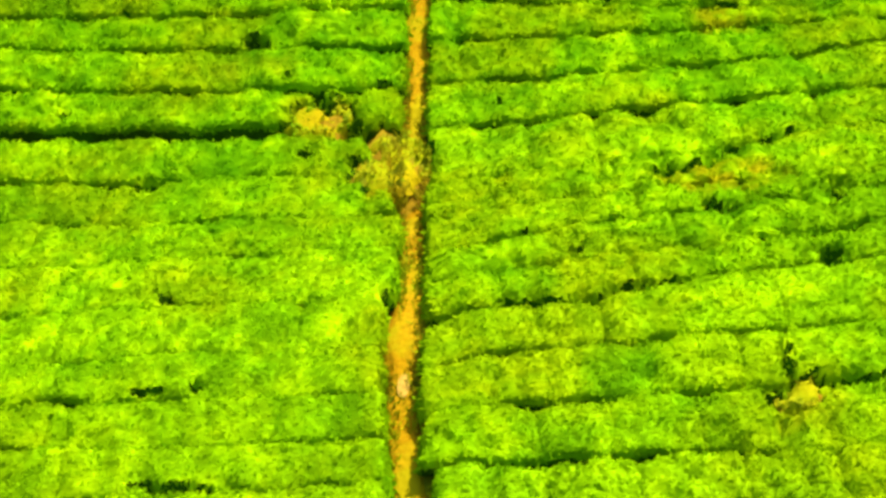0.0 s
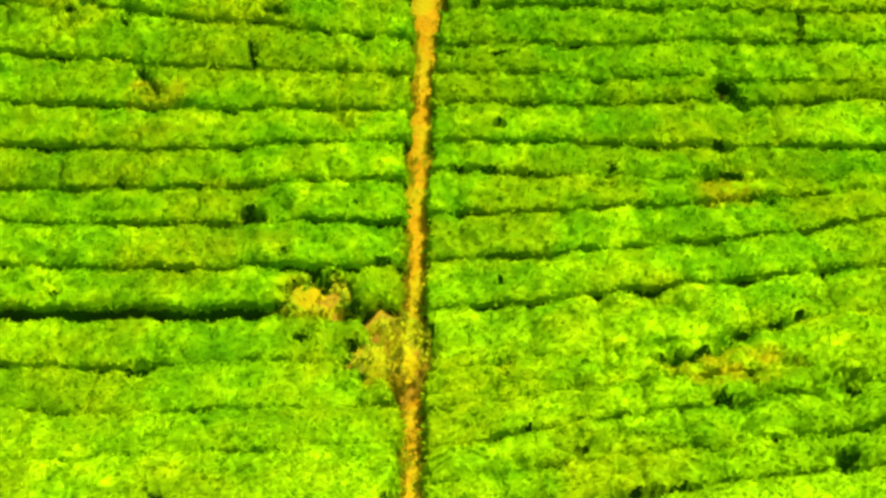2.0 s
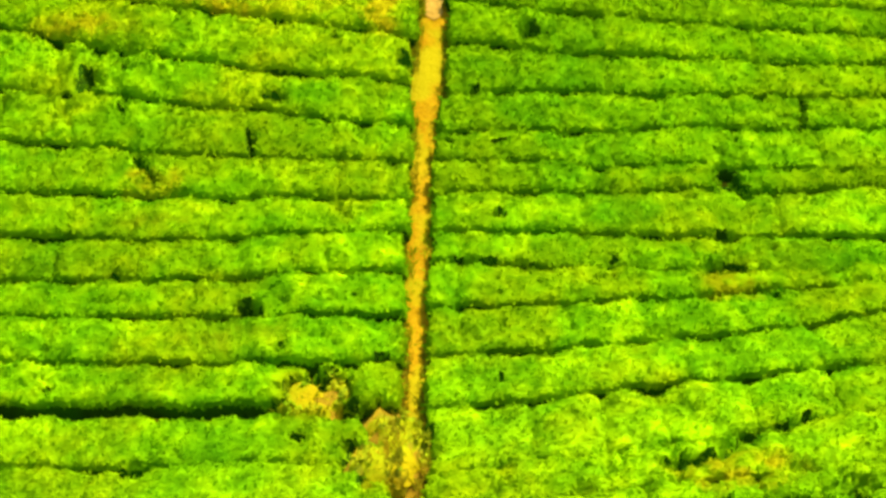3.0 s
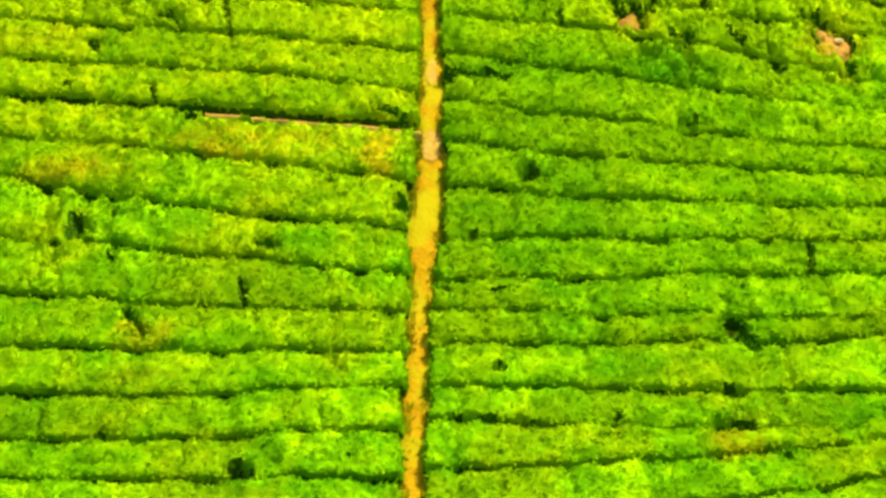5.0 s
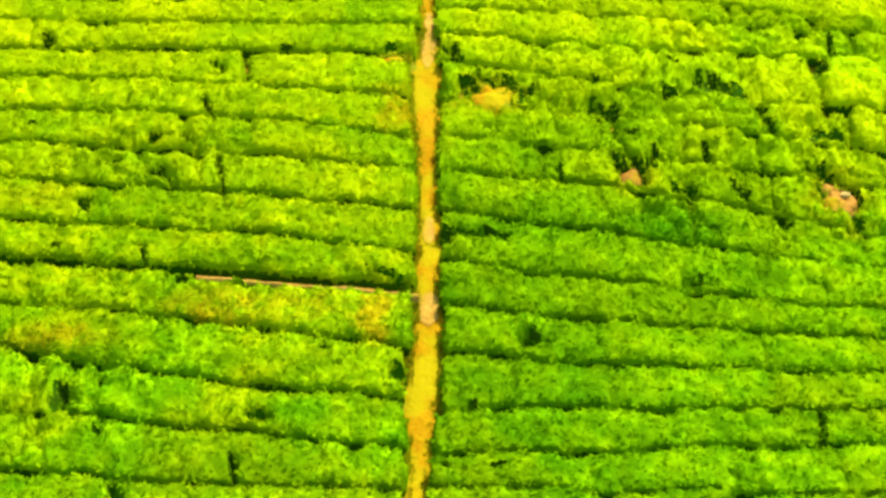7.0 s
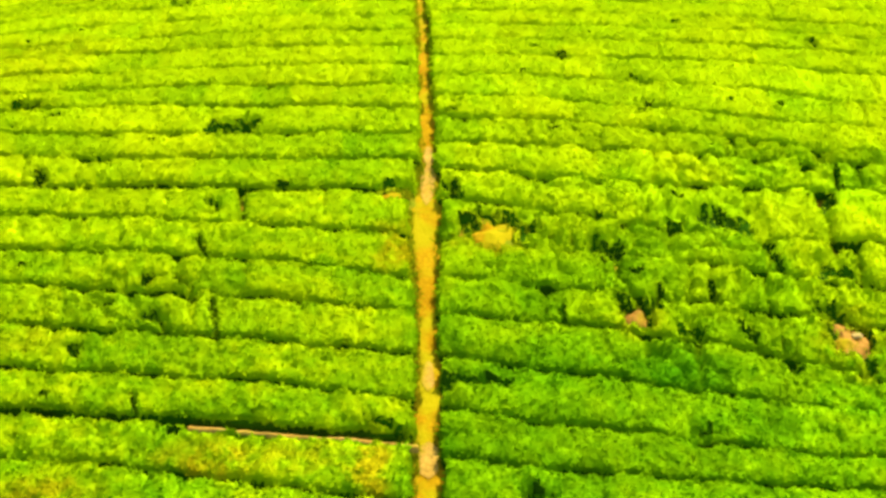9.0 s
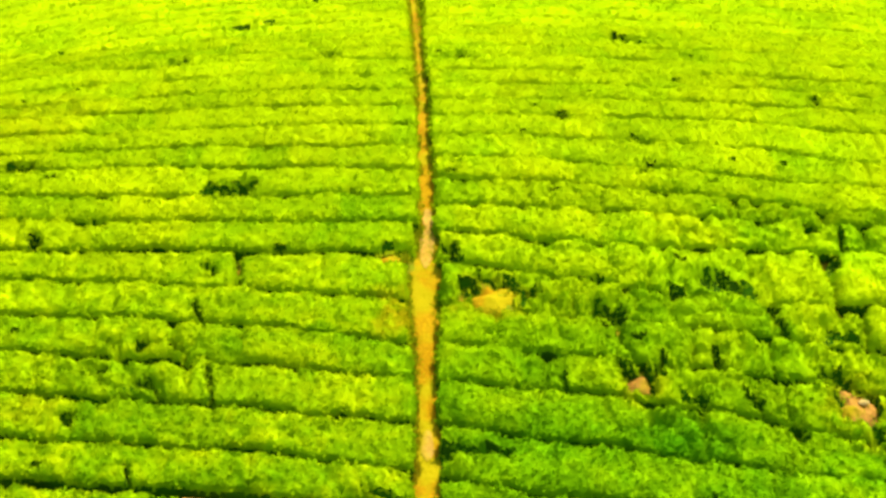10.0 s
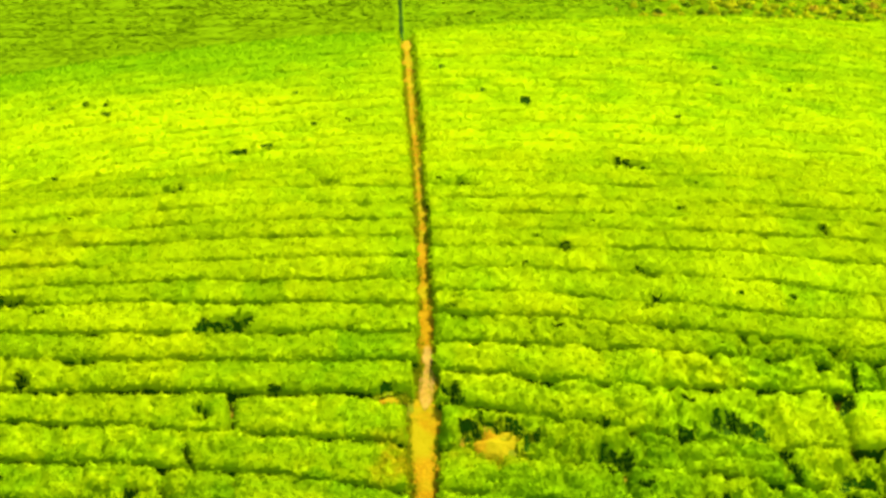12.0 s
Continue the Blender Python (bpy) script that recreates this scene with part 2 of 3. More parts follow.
# bare soil, and gaps between bushes: x, y, half width, half depth
BARE = [(-2.5, 24.25, 0.8, 0.5), (-0.98, 22.35, 0.6, 1.15), (5.05, 13.95, 0.38, 0.2), (5.3, 41.75, 0.45, 0.36),
        (10.65, 41.15, 0.52, 0.85), (1.65, 44.75, 0.95, 0.55), (-1.11, 46.34, 0.42, 0.2)]
GAPS_NEAR = [(-3.95, 16.2, 0.1, 0.07), (4.25, 21.17, 0.34, 0.21), (6.15, 22.13, 0.45, 0.21), (0.1, 17.0, 0.28, 0.2), (-0.9, 17.85, 0.12, 0.2),
             (4.69, 19.6, 0.27, 0.25), (6.7, 19.71, 0.13, 0.6), (6.14, 17.2, 0.18, 0.3), (2.2, 18.4, 0.08, 0.12), (-4.8, 18.7, 0.08, 0.1), (6.42, 30.7, 0.32, 0.45), (6.02, 28.74, 0.42, 0.2),
             (5.96, 27.56, 0.46, 0.2), (-8.6, 34.75, 0.28, 0.36), (2.22, 35.82, 0.36, 0.26), (-4.1, 27.18, 0.36, 0.2), (-3.99, 33.84, 0.27, 0.2),
             (-0.83, 34.91, 0.21, 0.25), (2.01, 25.16, 0.22, 0.18), (1.15, 24.27, 0.06, 0.1), (-5.76, 22.84, 0.28, 0.18)]
GAPS_FAR = [(10.26, 42.38, 0.46, 0.22), (1.1, 45.05, 0.2, 0.29), (4.62, 44.51, 0.47, 0.33), (7.95, 45.93, 0.74, 0.33), (11.03, 48.54, 0.52, 0.25),
            (11.15, 46.98, 0.51, 0.28), (10.65, 44.01, 0.48, 0.31), (6.5, 41.36, 0.45, 0.32), (8.83, 40.25, 0.29, 0.26), (10.89, 40.32, 0.2, 0.27),
            (-7.56, 43.15, 0.23, 0.33), (-7.15, 41.7, 0.45, 0.18), (0.28, 39.31, 0.21, 0.29), (-0.92, 46.67, 0.48, 0.21), (0.53, 46.66, 0.16, 0.37),
            (-11.13, 47.4, 0.25, 0.28), (-9.59, 48.07, 0.25, 0.2), (-9.02, 40.77, 0.22, 0.2)]
GAPS_TOP = [(-5.78, 49.48, 0.64, 0.25), (-12.1, 50.92, 0.38, 0.2), (-9.75, 48.11, 0.32, 0.2), (4.12, 53.89, 0.16, 0.22), (6.92, 61.47, 0.42, 0.4),
            (1.0, 58.76, 0.47, 0.26), (-8.75, 59.16, 0.34, 0.32), (-3.49, 59.28, 0.33, 0.29), (-2.24, 57.0, 0.25, 0.24), (3.8, 70.5, 0.2, 0.6),
            (12.58, 55.97, 0.16, 0.25), (6.47, 52.52, 0.29, 0.2), (6.56, 51.25, 0.18, 0.2), (-6.0, 64.5, 0.5, 0.3)]
OPENINGS = GAPS_NEAR + GAPS_FAR + GAPS_TOP
pit_rng = np.random.default_rng(77)
for pit_y in np.r_[pit_rng.uniform(23, 50, 50), pit_rng.uniform(48, 78, 100)]:      # small dark pits where a single stem has died
    pit_x = pit_rng.uniform(-1, 1) * (3.5 + 0.18 * pit_y)
    OPENINGS.append((pit_x, pit_y, pit_rng.uniform(0.04, 0.2), pit_rng.uniform(0.03, 0.08)))


# narrow gaps between two bushes: from x, y to x, y, half width
SLITS_NEAR = [(-7.1, 32.05, -6.5, 31.2, 0.09), (-3.6, 25.5, -2.6, 25.2, 0.11), (-2.6, 25.2, -1.95, 24.1, 0.12), (-1.95, 24.1, -1.4, 23.7, 0.12), (-2.6, 25.2, -0.75, 25.37, 0.04),
         (3.84, 21.1, 4.67, 21.25, 0.14), (4.67, 21.25, 5.37, 21.8, 0.1), (5.37, 21.8, 6.5, 22.2, 0.1), (0.44, 18.95, 1.41, 19.3, 0.07),
         (1.0, 17.2, 2.35, 17.0, 0.1), (2.35, 17.0, 3.65, 17.1, 0.12), (4.92, 15.0, 4.85, 14.4, 0.035), (4.95, 14.38, 6.1, 14.2, 0.07),
         (0.9, 13.6, 1.95, 13.3, 0.06), (-4.7, 14.3, -3.4, 13.9, 0.045), (-5.8, 16.4, -3.9, 16.15, 0.015), (0.8, 33.85, 1.6, 33.56, 0.08),
         (-4.47, 32.7, -4.36, 31.8, 0.07), (8.57, 33.6, 8.45, 32.7, 0.07), (6.35, 31.03, 6.83, 30.2, 0.16), (0.2, 28.25, 1.9, 27.97, 0.05)]
SLITS_FAR = [(-6.25, 38.05, -3.2, 37.72, 0.09), (-3.06, 37.78, -1.5, 37.6, 0.08), (-1.6, 38.2, -0.72, 37.85, 0.08), (0.39, 39.5, 1.8, 39.3, 0.12),
         (4.76, 42.27, 5.55, 41.85, 0.12), (7.48, 46.0, 8.73, 45.75, 0.14), (4.32, 44.62, 5.0, 44.23, 0.15), (-1.4, 46.63, -0.36, 46.65, 0.1),
         (0.29, 46.77, 0.76, 46.27, 0.12), (10.62, 44.25, 11.7, 43.5, 0.1), (-6.34, 44.6, -5.98, 43.8, 0.06), (-7.3, 39.15, -7.22, 38.56, 0.05),
         (-6.49, 49.4, -5.2, 49.8, 0.18), (6.72, 62.0, 7.6, 61.0, 0.22), (0.62, 58.55, 1.5, 58.67, 0.12), (-12.6, 51.0, -11.9, 51.2, 0.14),
         (-7.3, 63.9, -6.5, 63.8, 0.14), (-9.1, 58.9, -8.5, 59.4, 0.16)]
SLITS_CLUMPS = [(8.55, 45.05, 9.14, 44.85, 0.12), (9.1, 44.6, 9.3, 43.6, 0.12), (7.26, 43.1, 7.28, 42.25, 0.1), (7.85, 41.65, 8.04, 41.05, 0.12),
                (5.85, 42.6, 5.64, 42.05, 0.08), (3.22, 41.95, 3.33, 41.45, 0.07), (6.43, 45.45, 6.87, 45.25, 0.1), (3.79, 45.6, 4.58, 45.65, 0.08),
                (11.71, 48.45, 11.7, 47.65, 0.09), (0.83, 45.4, 1.28, 45.15, 0.12), (-8.78, 42.4, -8.41, 42.42, 0.14), (-7.57, 41.65, -7.17, 41.9, 0.13),
                (-7.17, 41.9, -6.72, 41.2, 0.1), (-5.71, 42.15, -5.46, 41.05, 0.07), (-6.18, 46.0, -5.88, 45.75, 0.12), (-6.84, 43.45, -6.63, 42.9, 0.08)]
SLITS = SLITS_NEAR + SLITS_FAR + SLITS_CLUMPS


def slit(x, y):
    out = np.zeros(np.shape(x))
    for x0, y0, x1, y1, half in SLITS:
        if np.min(y) - 1 < max(y0, y1) and np.max(y) + 1 > min(y0, y1) and np.min(x) - 1 < max(x0, x1) and np.max(x) + 1 > min(x0, x1):
            dx, dy = x1 - x0, y1 - y0
            t = np.clip(((x - x0) * dx + (y - y0) * dy) / (dx * dx + dy * dy), 0, 1)
            d = np.hypot(x - x0 - t * dx, y - y0 - t * dy) / half + 0.4 * rough(x, y, 0.2, 8)
            out = np.maximum(out, np.clip((1.35 - d) / 0.7, 0, 1))
    return out


def within(x, y, spots, fade):
    out = np.zeros(np.shape(x))
    for cx, cy, rx, ry in spots:
        if np.min(y) - 3 < cy < np.max(y) + 3:
            d = np.hypot((x - cx) / (0.9 * rx + 0.03), (y - cy) / (0.9 * ry + 0.03)) + 0.65 * rough(x, y, 0.24, 8)
            out = np.maximum(out, np.clip((1.3 - d) / fade, 0, 1))
    return out


MOUNDS = [(cx, cy + 0.12, rx, ry + 0.08) for cx, cy, rx, ry in BARE]


def opened(x, y):
    """1 where no bush grows, 0 where the hedge is whole."""
    return np.maximum(np.maximum(within(x, y, MOUNDS, 0.5), within(x, y, OPENINGS, 0.85)), slit(x, y))


def soil(x, y):
    """Height of the bare ground; it stands a little higher where bushes have long been missing."""
    return canopy(x, y) - HEDGE + np.where(np.asarray(y) < 30, 0.47, 0.27) * within(x, y, MOUNDS, 0.6)


# ---- the rows: where each furrow meets the path, its slant and its bend (y = a + b s + c s^2, s in units of 5 m from the path) ----
LEFT_NEAR = [(13.6, 0.6, 0.02), (14.4, 0.85, 0.03), (15.3, 1.2, -0.22), (16.45, 0.95, -0.1), (17.85, 0.75, 0.05), (19.4, 0.61, 0.13), (20.53, 0.8, 0.1),
             (22.04, 0.7, 0.06), (23.55, 0.63, 0.08), (25.18, 0.46, 0.13), (26.54, 0.56, 0.06), (27.93, 0.29, 0.09), (29.14, 0.22, 0.13), (30.25, 0.3, 0.16),
             (31.48, 0.35, 0.2), (32.61, 0.9, 0.03), (34.11, 0.69, 0.21)]
LEFT_FAR = [(35.59, 1.17, -0.1), (37.48, 0.61, 0.04), (38.76, 0.74, 0.0), (40.28, 0.65, 0.01), (41.77, 0.64, -0.01), (43.0, 0.8, -0.07), (44.55, 0.63, -0.06),
            (46.41, 0.02, 0.09), (47.96, -0.16, 0.13), (49.13, -0.1, 0.1), (50.35, 0.24, -0.02), (51.69, 0.05, 0.0), (53.2, -0.34, 0.1), (54.35, 0.01, 0.0),
            (55.68, -0.08, -0.02), (56.97, 0.27, -0.14), (58.5, 0.4, -0.16)]
RIGHT_NEAR = [(13.75, -0.7, 0.03), (14.85, -0.8, 0.3), (15.9, -0.39, 0.06), (17.1, -0.35, 0.3), (18.15, -0.1, 0.15), (19.1, 0.3, 0.05), (20.32, 0.1, 0.1),
              (21.54, 0.0, 0.3), (23.51, 0.11, 0.12), (25.35, -0.4, 0.33), (26.76, -0.25, 0.15), (28.16, -0.6, 0.07), (29.17, -0.35, 0.02), (30.4, -0.22, 0.11),
              (31.48, -0.36, 0.06), (32.45, -0.18, 0.13), (33.83, -0.32, 0.13)]
RIGHT_FAR = [(35.64, -0.8, 0.21), (37.06, -0.85, 0.17), (38.69, -1.25, 0.24), (40.34, -1.04, 0.12), (41.62, -0.21, -0.24), (42.99, -0.45, -0.02), (44.44, -0.42, -0.02),
             (46.3, -1.1, 0.26), (47.64, -0.8, 0.3), (48.8, -0.2, 0.08), (50.1, -0.2, -0.03), (51.25, -0.22, 0.0), (52.5, 0.1, -0.09), (53.77, 0.16, -0.01),
             (54.82, 0.33, -0.03), (56.05, 0.16, 0.04), (57.45, -0.05, 0.07)]
NEAREST = {-1: [(9.7, 0.6, 0.02), (11.0, 0.6, 0.02), (12.3, 0.6, 0.02)], 1: [(9.9, -0.7, 0.03), (11.2, -0.7, 0.03), (12.5, -0.7, 0.03)]}
FURROWS = {-1: NEAREST[-1] + LEFT_NEAR + LEFT_FAR, 1: NEAREST[1] + RIGHT_NEAR + RIGHT_FAR}
BEHIND = 10      # more rows on the near side, straighter and straighter
for side, rows in FURROWS.items():
    for k in range(BEHIND):
        a, b, c = rows[0]
        rows.insert(0, (a - 1.5, 0.85 * b, 0.85 * c))
for side, rows in FURROWS.items():
    while rows[-1][0] < 100:
        a, b, c = rows[-1]
        rows.append((a + 1.42, 0.75 * b - 0.06 * (side < 0), 0.8 * c - (0.045 if a < 68 else 0.0) * (side < 0)))
WIDE = {(-1, 21): 0.28, (-1, 31): 0.16, (-1, 37): 0.12}    # furrows that are wider than the rest


def furrow(side, n, s):
    a, b, c = FURROWS[side][n]
    t = np.minimum(s / 5, 3.4)
    y = a + b * t + c * t * t
    return y + 0.09 * rough(s + 40 * side, a, 1.7, 3) + 0.025 * rough(s + 40 * side, a, 0.45, 4)


JOIN_Y = (8, 12.5, 14, 15.5, 17, 19.3, 20.6, 22, 23.2, 49, 56, 62, 68, 100)
JOIN_LEFT = (0.5, 0.45, 0.65, 0.85, 0.95, 0.9, 0.75, 0.4, -0.1, -0.1, 0.15, 0.5, 0.9, 1.0)
JOIN_RIGHT = (0.5, 0.5, 0.5, 0.65, 0.45, 0.5, 0.6, 0.5, 0.08, 0.08, 0.35, 0.7, 0.95, 1.0)


def grown_over(side, n, s):
    """How far the bushes on both sides of a furrow have grown together, 0 to 1."""
    a = FURROWS[side][n][0]
    base = np.interp(a, JOIN_Y, JOIN_LEFT if side < 0 else JOIN_RIGHT)
    ragged = 0.75 * rough(s + 17 * side, 9 * a, 1.9, 33) + 0.5 * rough(s, 9 * a, 0.55, 34)
    return np.clip(base + ragged * (0.35 + 0.5 * np.maximum(base, 0)) - 0.1, 0, 1)


def reach(y):
    return np.maximum(0.255 * y + 6.5, 12.0)


def mesh_of(name, points, faces, material, smooth=True):
    me = bpy.data.meshes.new(name)
    points, faces = np.asarray(points, np.float32), np.asarray(faces, np.int32)
    size = faces.shape[1]
    me.vertices.add(len(points))
    me.vertices.foreach_set("co", points.ravel())
    me.loops.add(faces.size)
    me.loops.foreach_set("vertex_index", faces.ravel())
    me.polygons.add(len(faces))
    me.polygons.foreach_set("loop_start", np.arange(0, faces.size, size, dtype=np.int32))
    me.polygons.foreach_set("use_smooth", np.full(len(faces), smooth))
    me.materials.append(material)
    me.update(calc_edges=True)
    return me


def give_tint(me, name, values):
    """How pale, dark or dry each bush grows, for the leaf material."""
    me.attributes.new(name, "FLOAT", "POINT").data.foreach_set("value", np.asarray(values, np.float32))


def grid_faces(rows, cols):
    i = np.arange(rows - 1)[:, None] * cols + np.arange(cols - 1)[None]
    return np.stack([i, i + 1, i + 1 + cols, i + cols], -1).reshape(-1, 4)


# plots of bushes that stand out, darker (-) or paler (+): x, y, half width, half depth, amount
PLOTS_NEAR = [(4.3, 29.5, 0.8, 0.5, -0.55), (2.6, 29.6, 0.7, 0.4, 0.5), (6.1, 39.9, 1.3, 0.7, -1.1), (2.3, 39.9, 1.6, 0.8, -0.7), (6.6, 37.0, 0.8, 0.6, 0.45), (2.2, 34.4, 1.7, 0.6, -0.5), (6.8, 34.0, 2.0, 0.6, -0.35),
              (-10.2, 39.7, 1.5, 0.5, 0.6), (-10.1, 38.0, 0.9, 0.4, 0.4), (-9.8, 36.2, 1.4, 0.3, -0.35), (-4.5, 37.1, 1.1, 0.4, -0.3), (-8.9, 29.4, 1.0, 0.6, -0.6), (-4.5, 26.5, 1.4, 0.4, -0.35), (-6.2, 25.2, 0.7, 0.5, -0.5),
              (-9.6, 32.2, 0.8, 0.4, -0.4), (4.3, 29.6, 0.7, 0.4, -0.5), (8.4, 28.2, 1.1, 0.8, -0.4), (2.3, 33.4, 1.2, 0.7, -0.5), (6.9, 32.8, 1.6, 0.6, -0.3), (1.1, 24.7, 1.3, 0.7, -0.35), (-6.6, 24.1, 0.6, 0.4, -0.5)]
PLOTS_FAR = [(-7.5, 26.0, 3.0, 2.6, 0.22), (-6.0, 15.0, 2.2, 2.0, 0.3), (16.0, 74.0, 9.0, 12.0, -0.2), (-7.5, 46.0, 4.0, 3.0, 0.25), (9.0, 43.5, 4.5, 4.5, 0.3), (7.0, 33.5, 3.5, 1.6, 0.3),
             (2.5, 15.1, 0.5, 0.5, -0.45), (-2.1, 16.2, 0.4, 0.5, -0.4), (-6.2, 15.9, 1.1, 0.5, 0.5), (2.3, 21.9, 1.6, 0.7, 0.3), (-3.7, 20.8, 1.2, 0.6, -0.25), (1.4, 14.4, 0.7, 0.6, 0.35), (3.3, 14.3, 0.5, 0.5, -0.3),
             (-5.1, 44.5, 1.1, 0.4, -0.5), (-3.8, 42.9, 1.7, 0.4, -0.4), (6.8, 47.7, 1.0, 0.6, 0.35), (9.8, 44.1, 0.7, 0.6, 0.4), (-10.8, 44.8, 1.1, 0.4, 0.5), (8.8, 44.8, 1.0, 0.8, -0.3), (-4.2, 43.4, 1.3, 0.4, -0.4),
             (-5.2, 45.9, 1.2, 0.4, -0.35), (-10.3, 45.0, 1.4, 0.4, 0.4), (-12.2, 53.8, 1.6, 1.6, 0.5), (-10.1, 71.2, 4.9, 3.3, 0.45), (15.2, 80.0, 3.1, 3.6, -0.35), (-4.4, 48.7, 1.9, 0.5, -0.3), (-2.2, 47.7, 1.4, 0.6, -0.3)]
PLOTS = PLOTS_NEAR + PLOTS_FAR

# bushes with dry, yellowing leaves
DRY = [(-5.4, 37.2, 0.8, 0.5, 0.5), (-1.5, 36.8, 0.35, 0.85, 0.75), (-8.8, 36.4, 0.9, 0.4, 0.3),
       (-3.5, 37.0, 2.5, 0.4, 0.5), (-9.2, 36.4, 1.3, 0.3, 0.5), (-1.5, 36.7, 0.5, 0.8, 0.6), (-1.0, 43.8, 0.6, 0.5, 0.6), (-10.4, 41.0, 1.5, 0.4, 0.35), (1.4, 44.2, 1.1, 0.5, 0.5), (-6.75, 31.2, 0.6, 0.45, 0.75),
       (5.95, 27.1, 0.7, 0.6, 0.7), (-6.1, 30.3, 1.2, 0.3, 0.3), (5.0, 20.75, 1.1, 0.6, 0.85), (5.1, 13.7, 0.4, 0.4, 0.5), (-1.0, 22.3, 0.4, 1.0, 0.7), (-2.6, 24.3, 0.6, 0.8, 0.5), (-6.2, 24.1, 0.7, 0.3, 0.25),
       (-0.9, 44.4, 0.7, 0.8, 0.7), (-12.3, 54.2, 1.5, 2.1, 0.25), (1.7, 45.0, 0.9, 0.8, 0.5), (10.6, 41.1, 0.8, 1.2, 0.45), (5.1, 41.5, 0.7, 0.5, 0.4), (-4.1, 26.3, 1.3, 0.3, 0.25)]
# where the bushes stand apart, each one rounded
CLUMPY = [(9.0, 44.5, 5.5, 5.0, 1.5), (-7.3, 42.3, 2.2, 1.3, 1.6), (-8.8, 34.8, 2.0, 1.3, 1.6), (4.8, 20.3, 3.0, 2.6, 0.7), (3.0, 45.0, 2.5, 2.5, 0.6)]


def vigour(x, y, plots):
    out = np.zeros(np.shape(x))
    for cx, cy, rx, ry, amount in plots:
        if np.min(y) - 2 * ry > cy or np.max(y) + 2 * ry < cy or np.min(x) - 2 * rx > cx or np.max(x) + 2 * rx < cx:
            continue
        d = np.hypot((x - cx) / rx, (y - cy) / ry) + 0.35 * rough(x, y, 0.5, 61)
        out = out + amount * np.clip((1.35 - d) / 0.6, 0, 1)
    return out


def domes(x, y):
    """0 in the seams between single bushes, 1 on their crowns."""
    u, v = x / 1.6 + 0.15 * rough(x, y, 0.6, 91), y / 1.2 + 0.15 * rough(x, y, 0.6, 92)
    i, j = np.floor(u), np.floor(v)
    first, second = np.full(np.shape(x), 9.0), np.full(np.shape(x), 9.0)
    for di in (-1, 0, 1):
        for dj in (-1, 0, 1):
            a, b = i + di, j + dj
            d = np.hypot(a + 0.5 + 0.7 * (lattice(a, b, 93) - 0.5) - u, b + 0.5 + 0.7 * (lattice(a, b, 94) - 0.5) - v)
            second = np.minimum(second, np.maximum(first, d))
            first = np.minimum(first, d)
    return np.clip((second - first) / 0.3, 0, 1)


def bush_tint(side, n, s):
    """Each bush of a row its own shade, from -1 to 1."""
    at = s / 1.35 + 7.3 * n + 0.35 * rough(s, 3.0 * n + 50 * side, 2.0, 62)
    k, f = np.floor(at), at - np.floor(at)
    blend = np.clip((f - 0.86) / 0.14, 0, 1)
    return 2 * (lattice(k, n, 63 + side) * (1 - blend) + lattice(k + 1, n, 63 + side) * blend) - 1


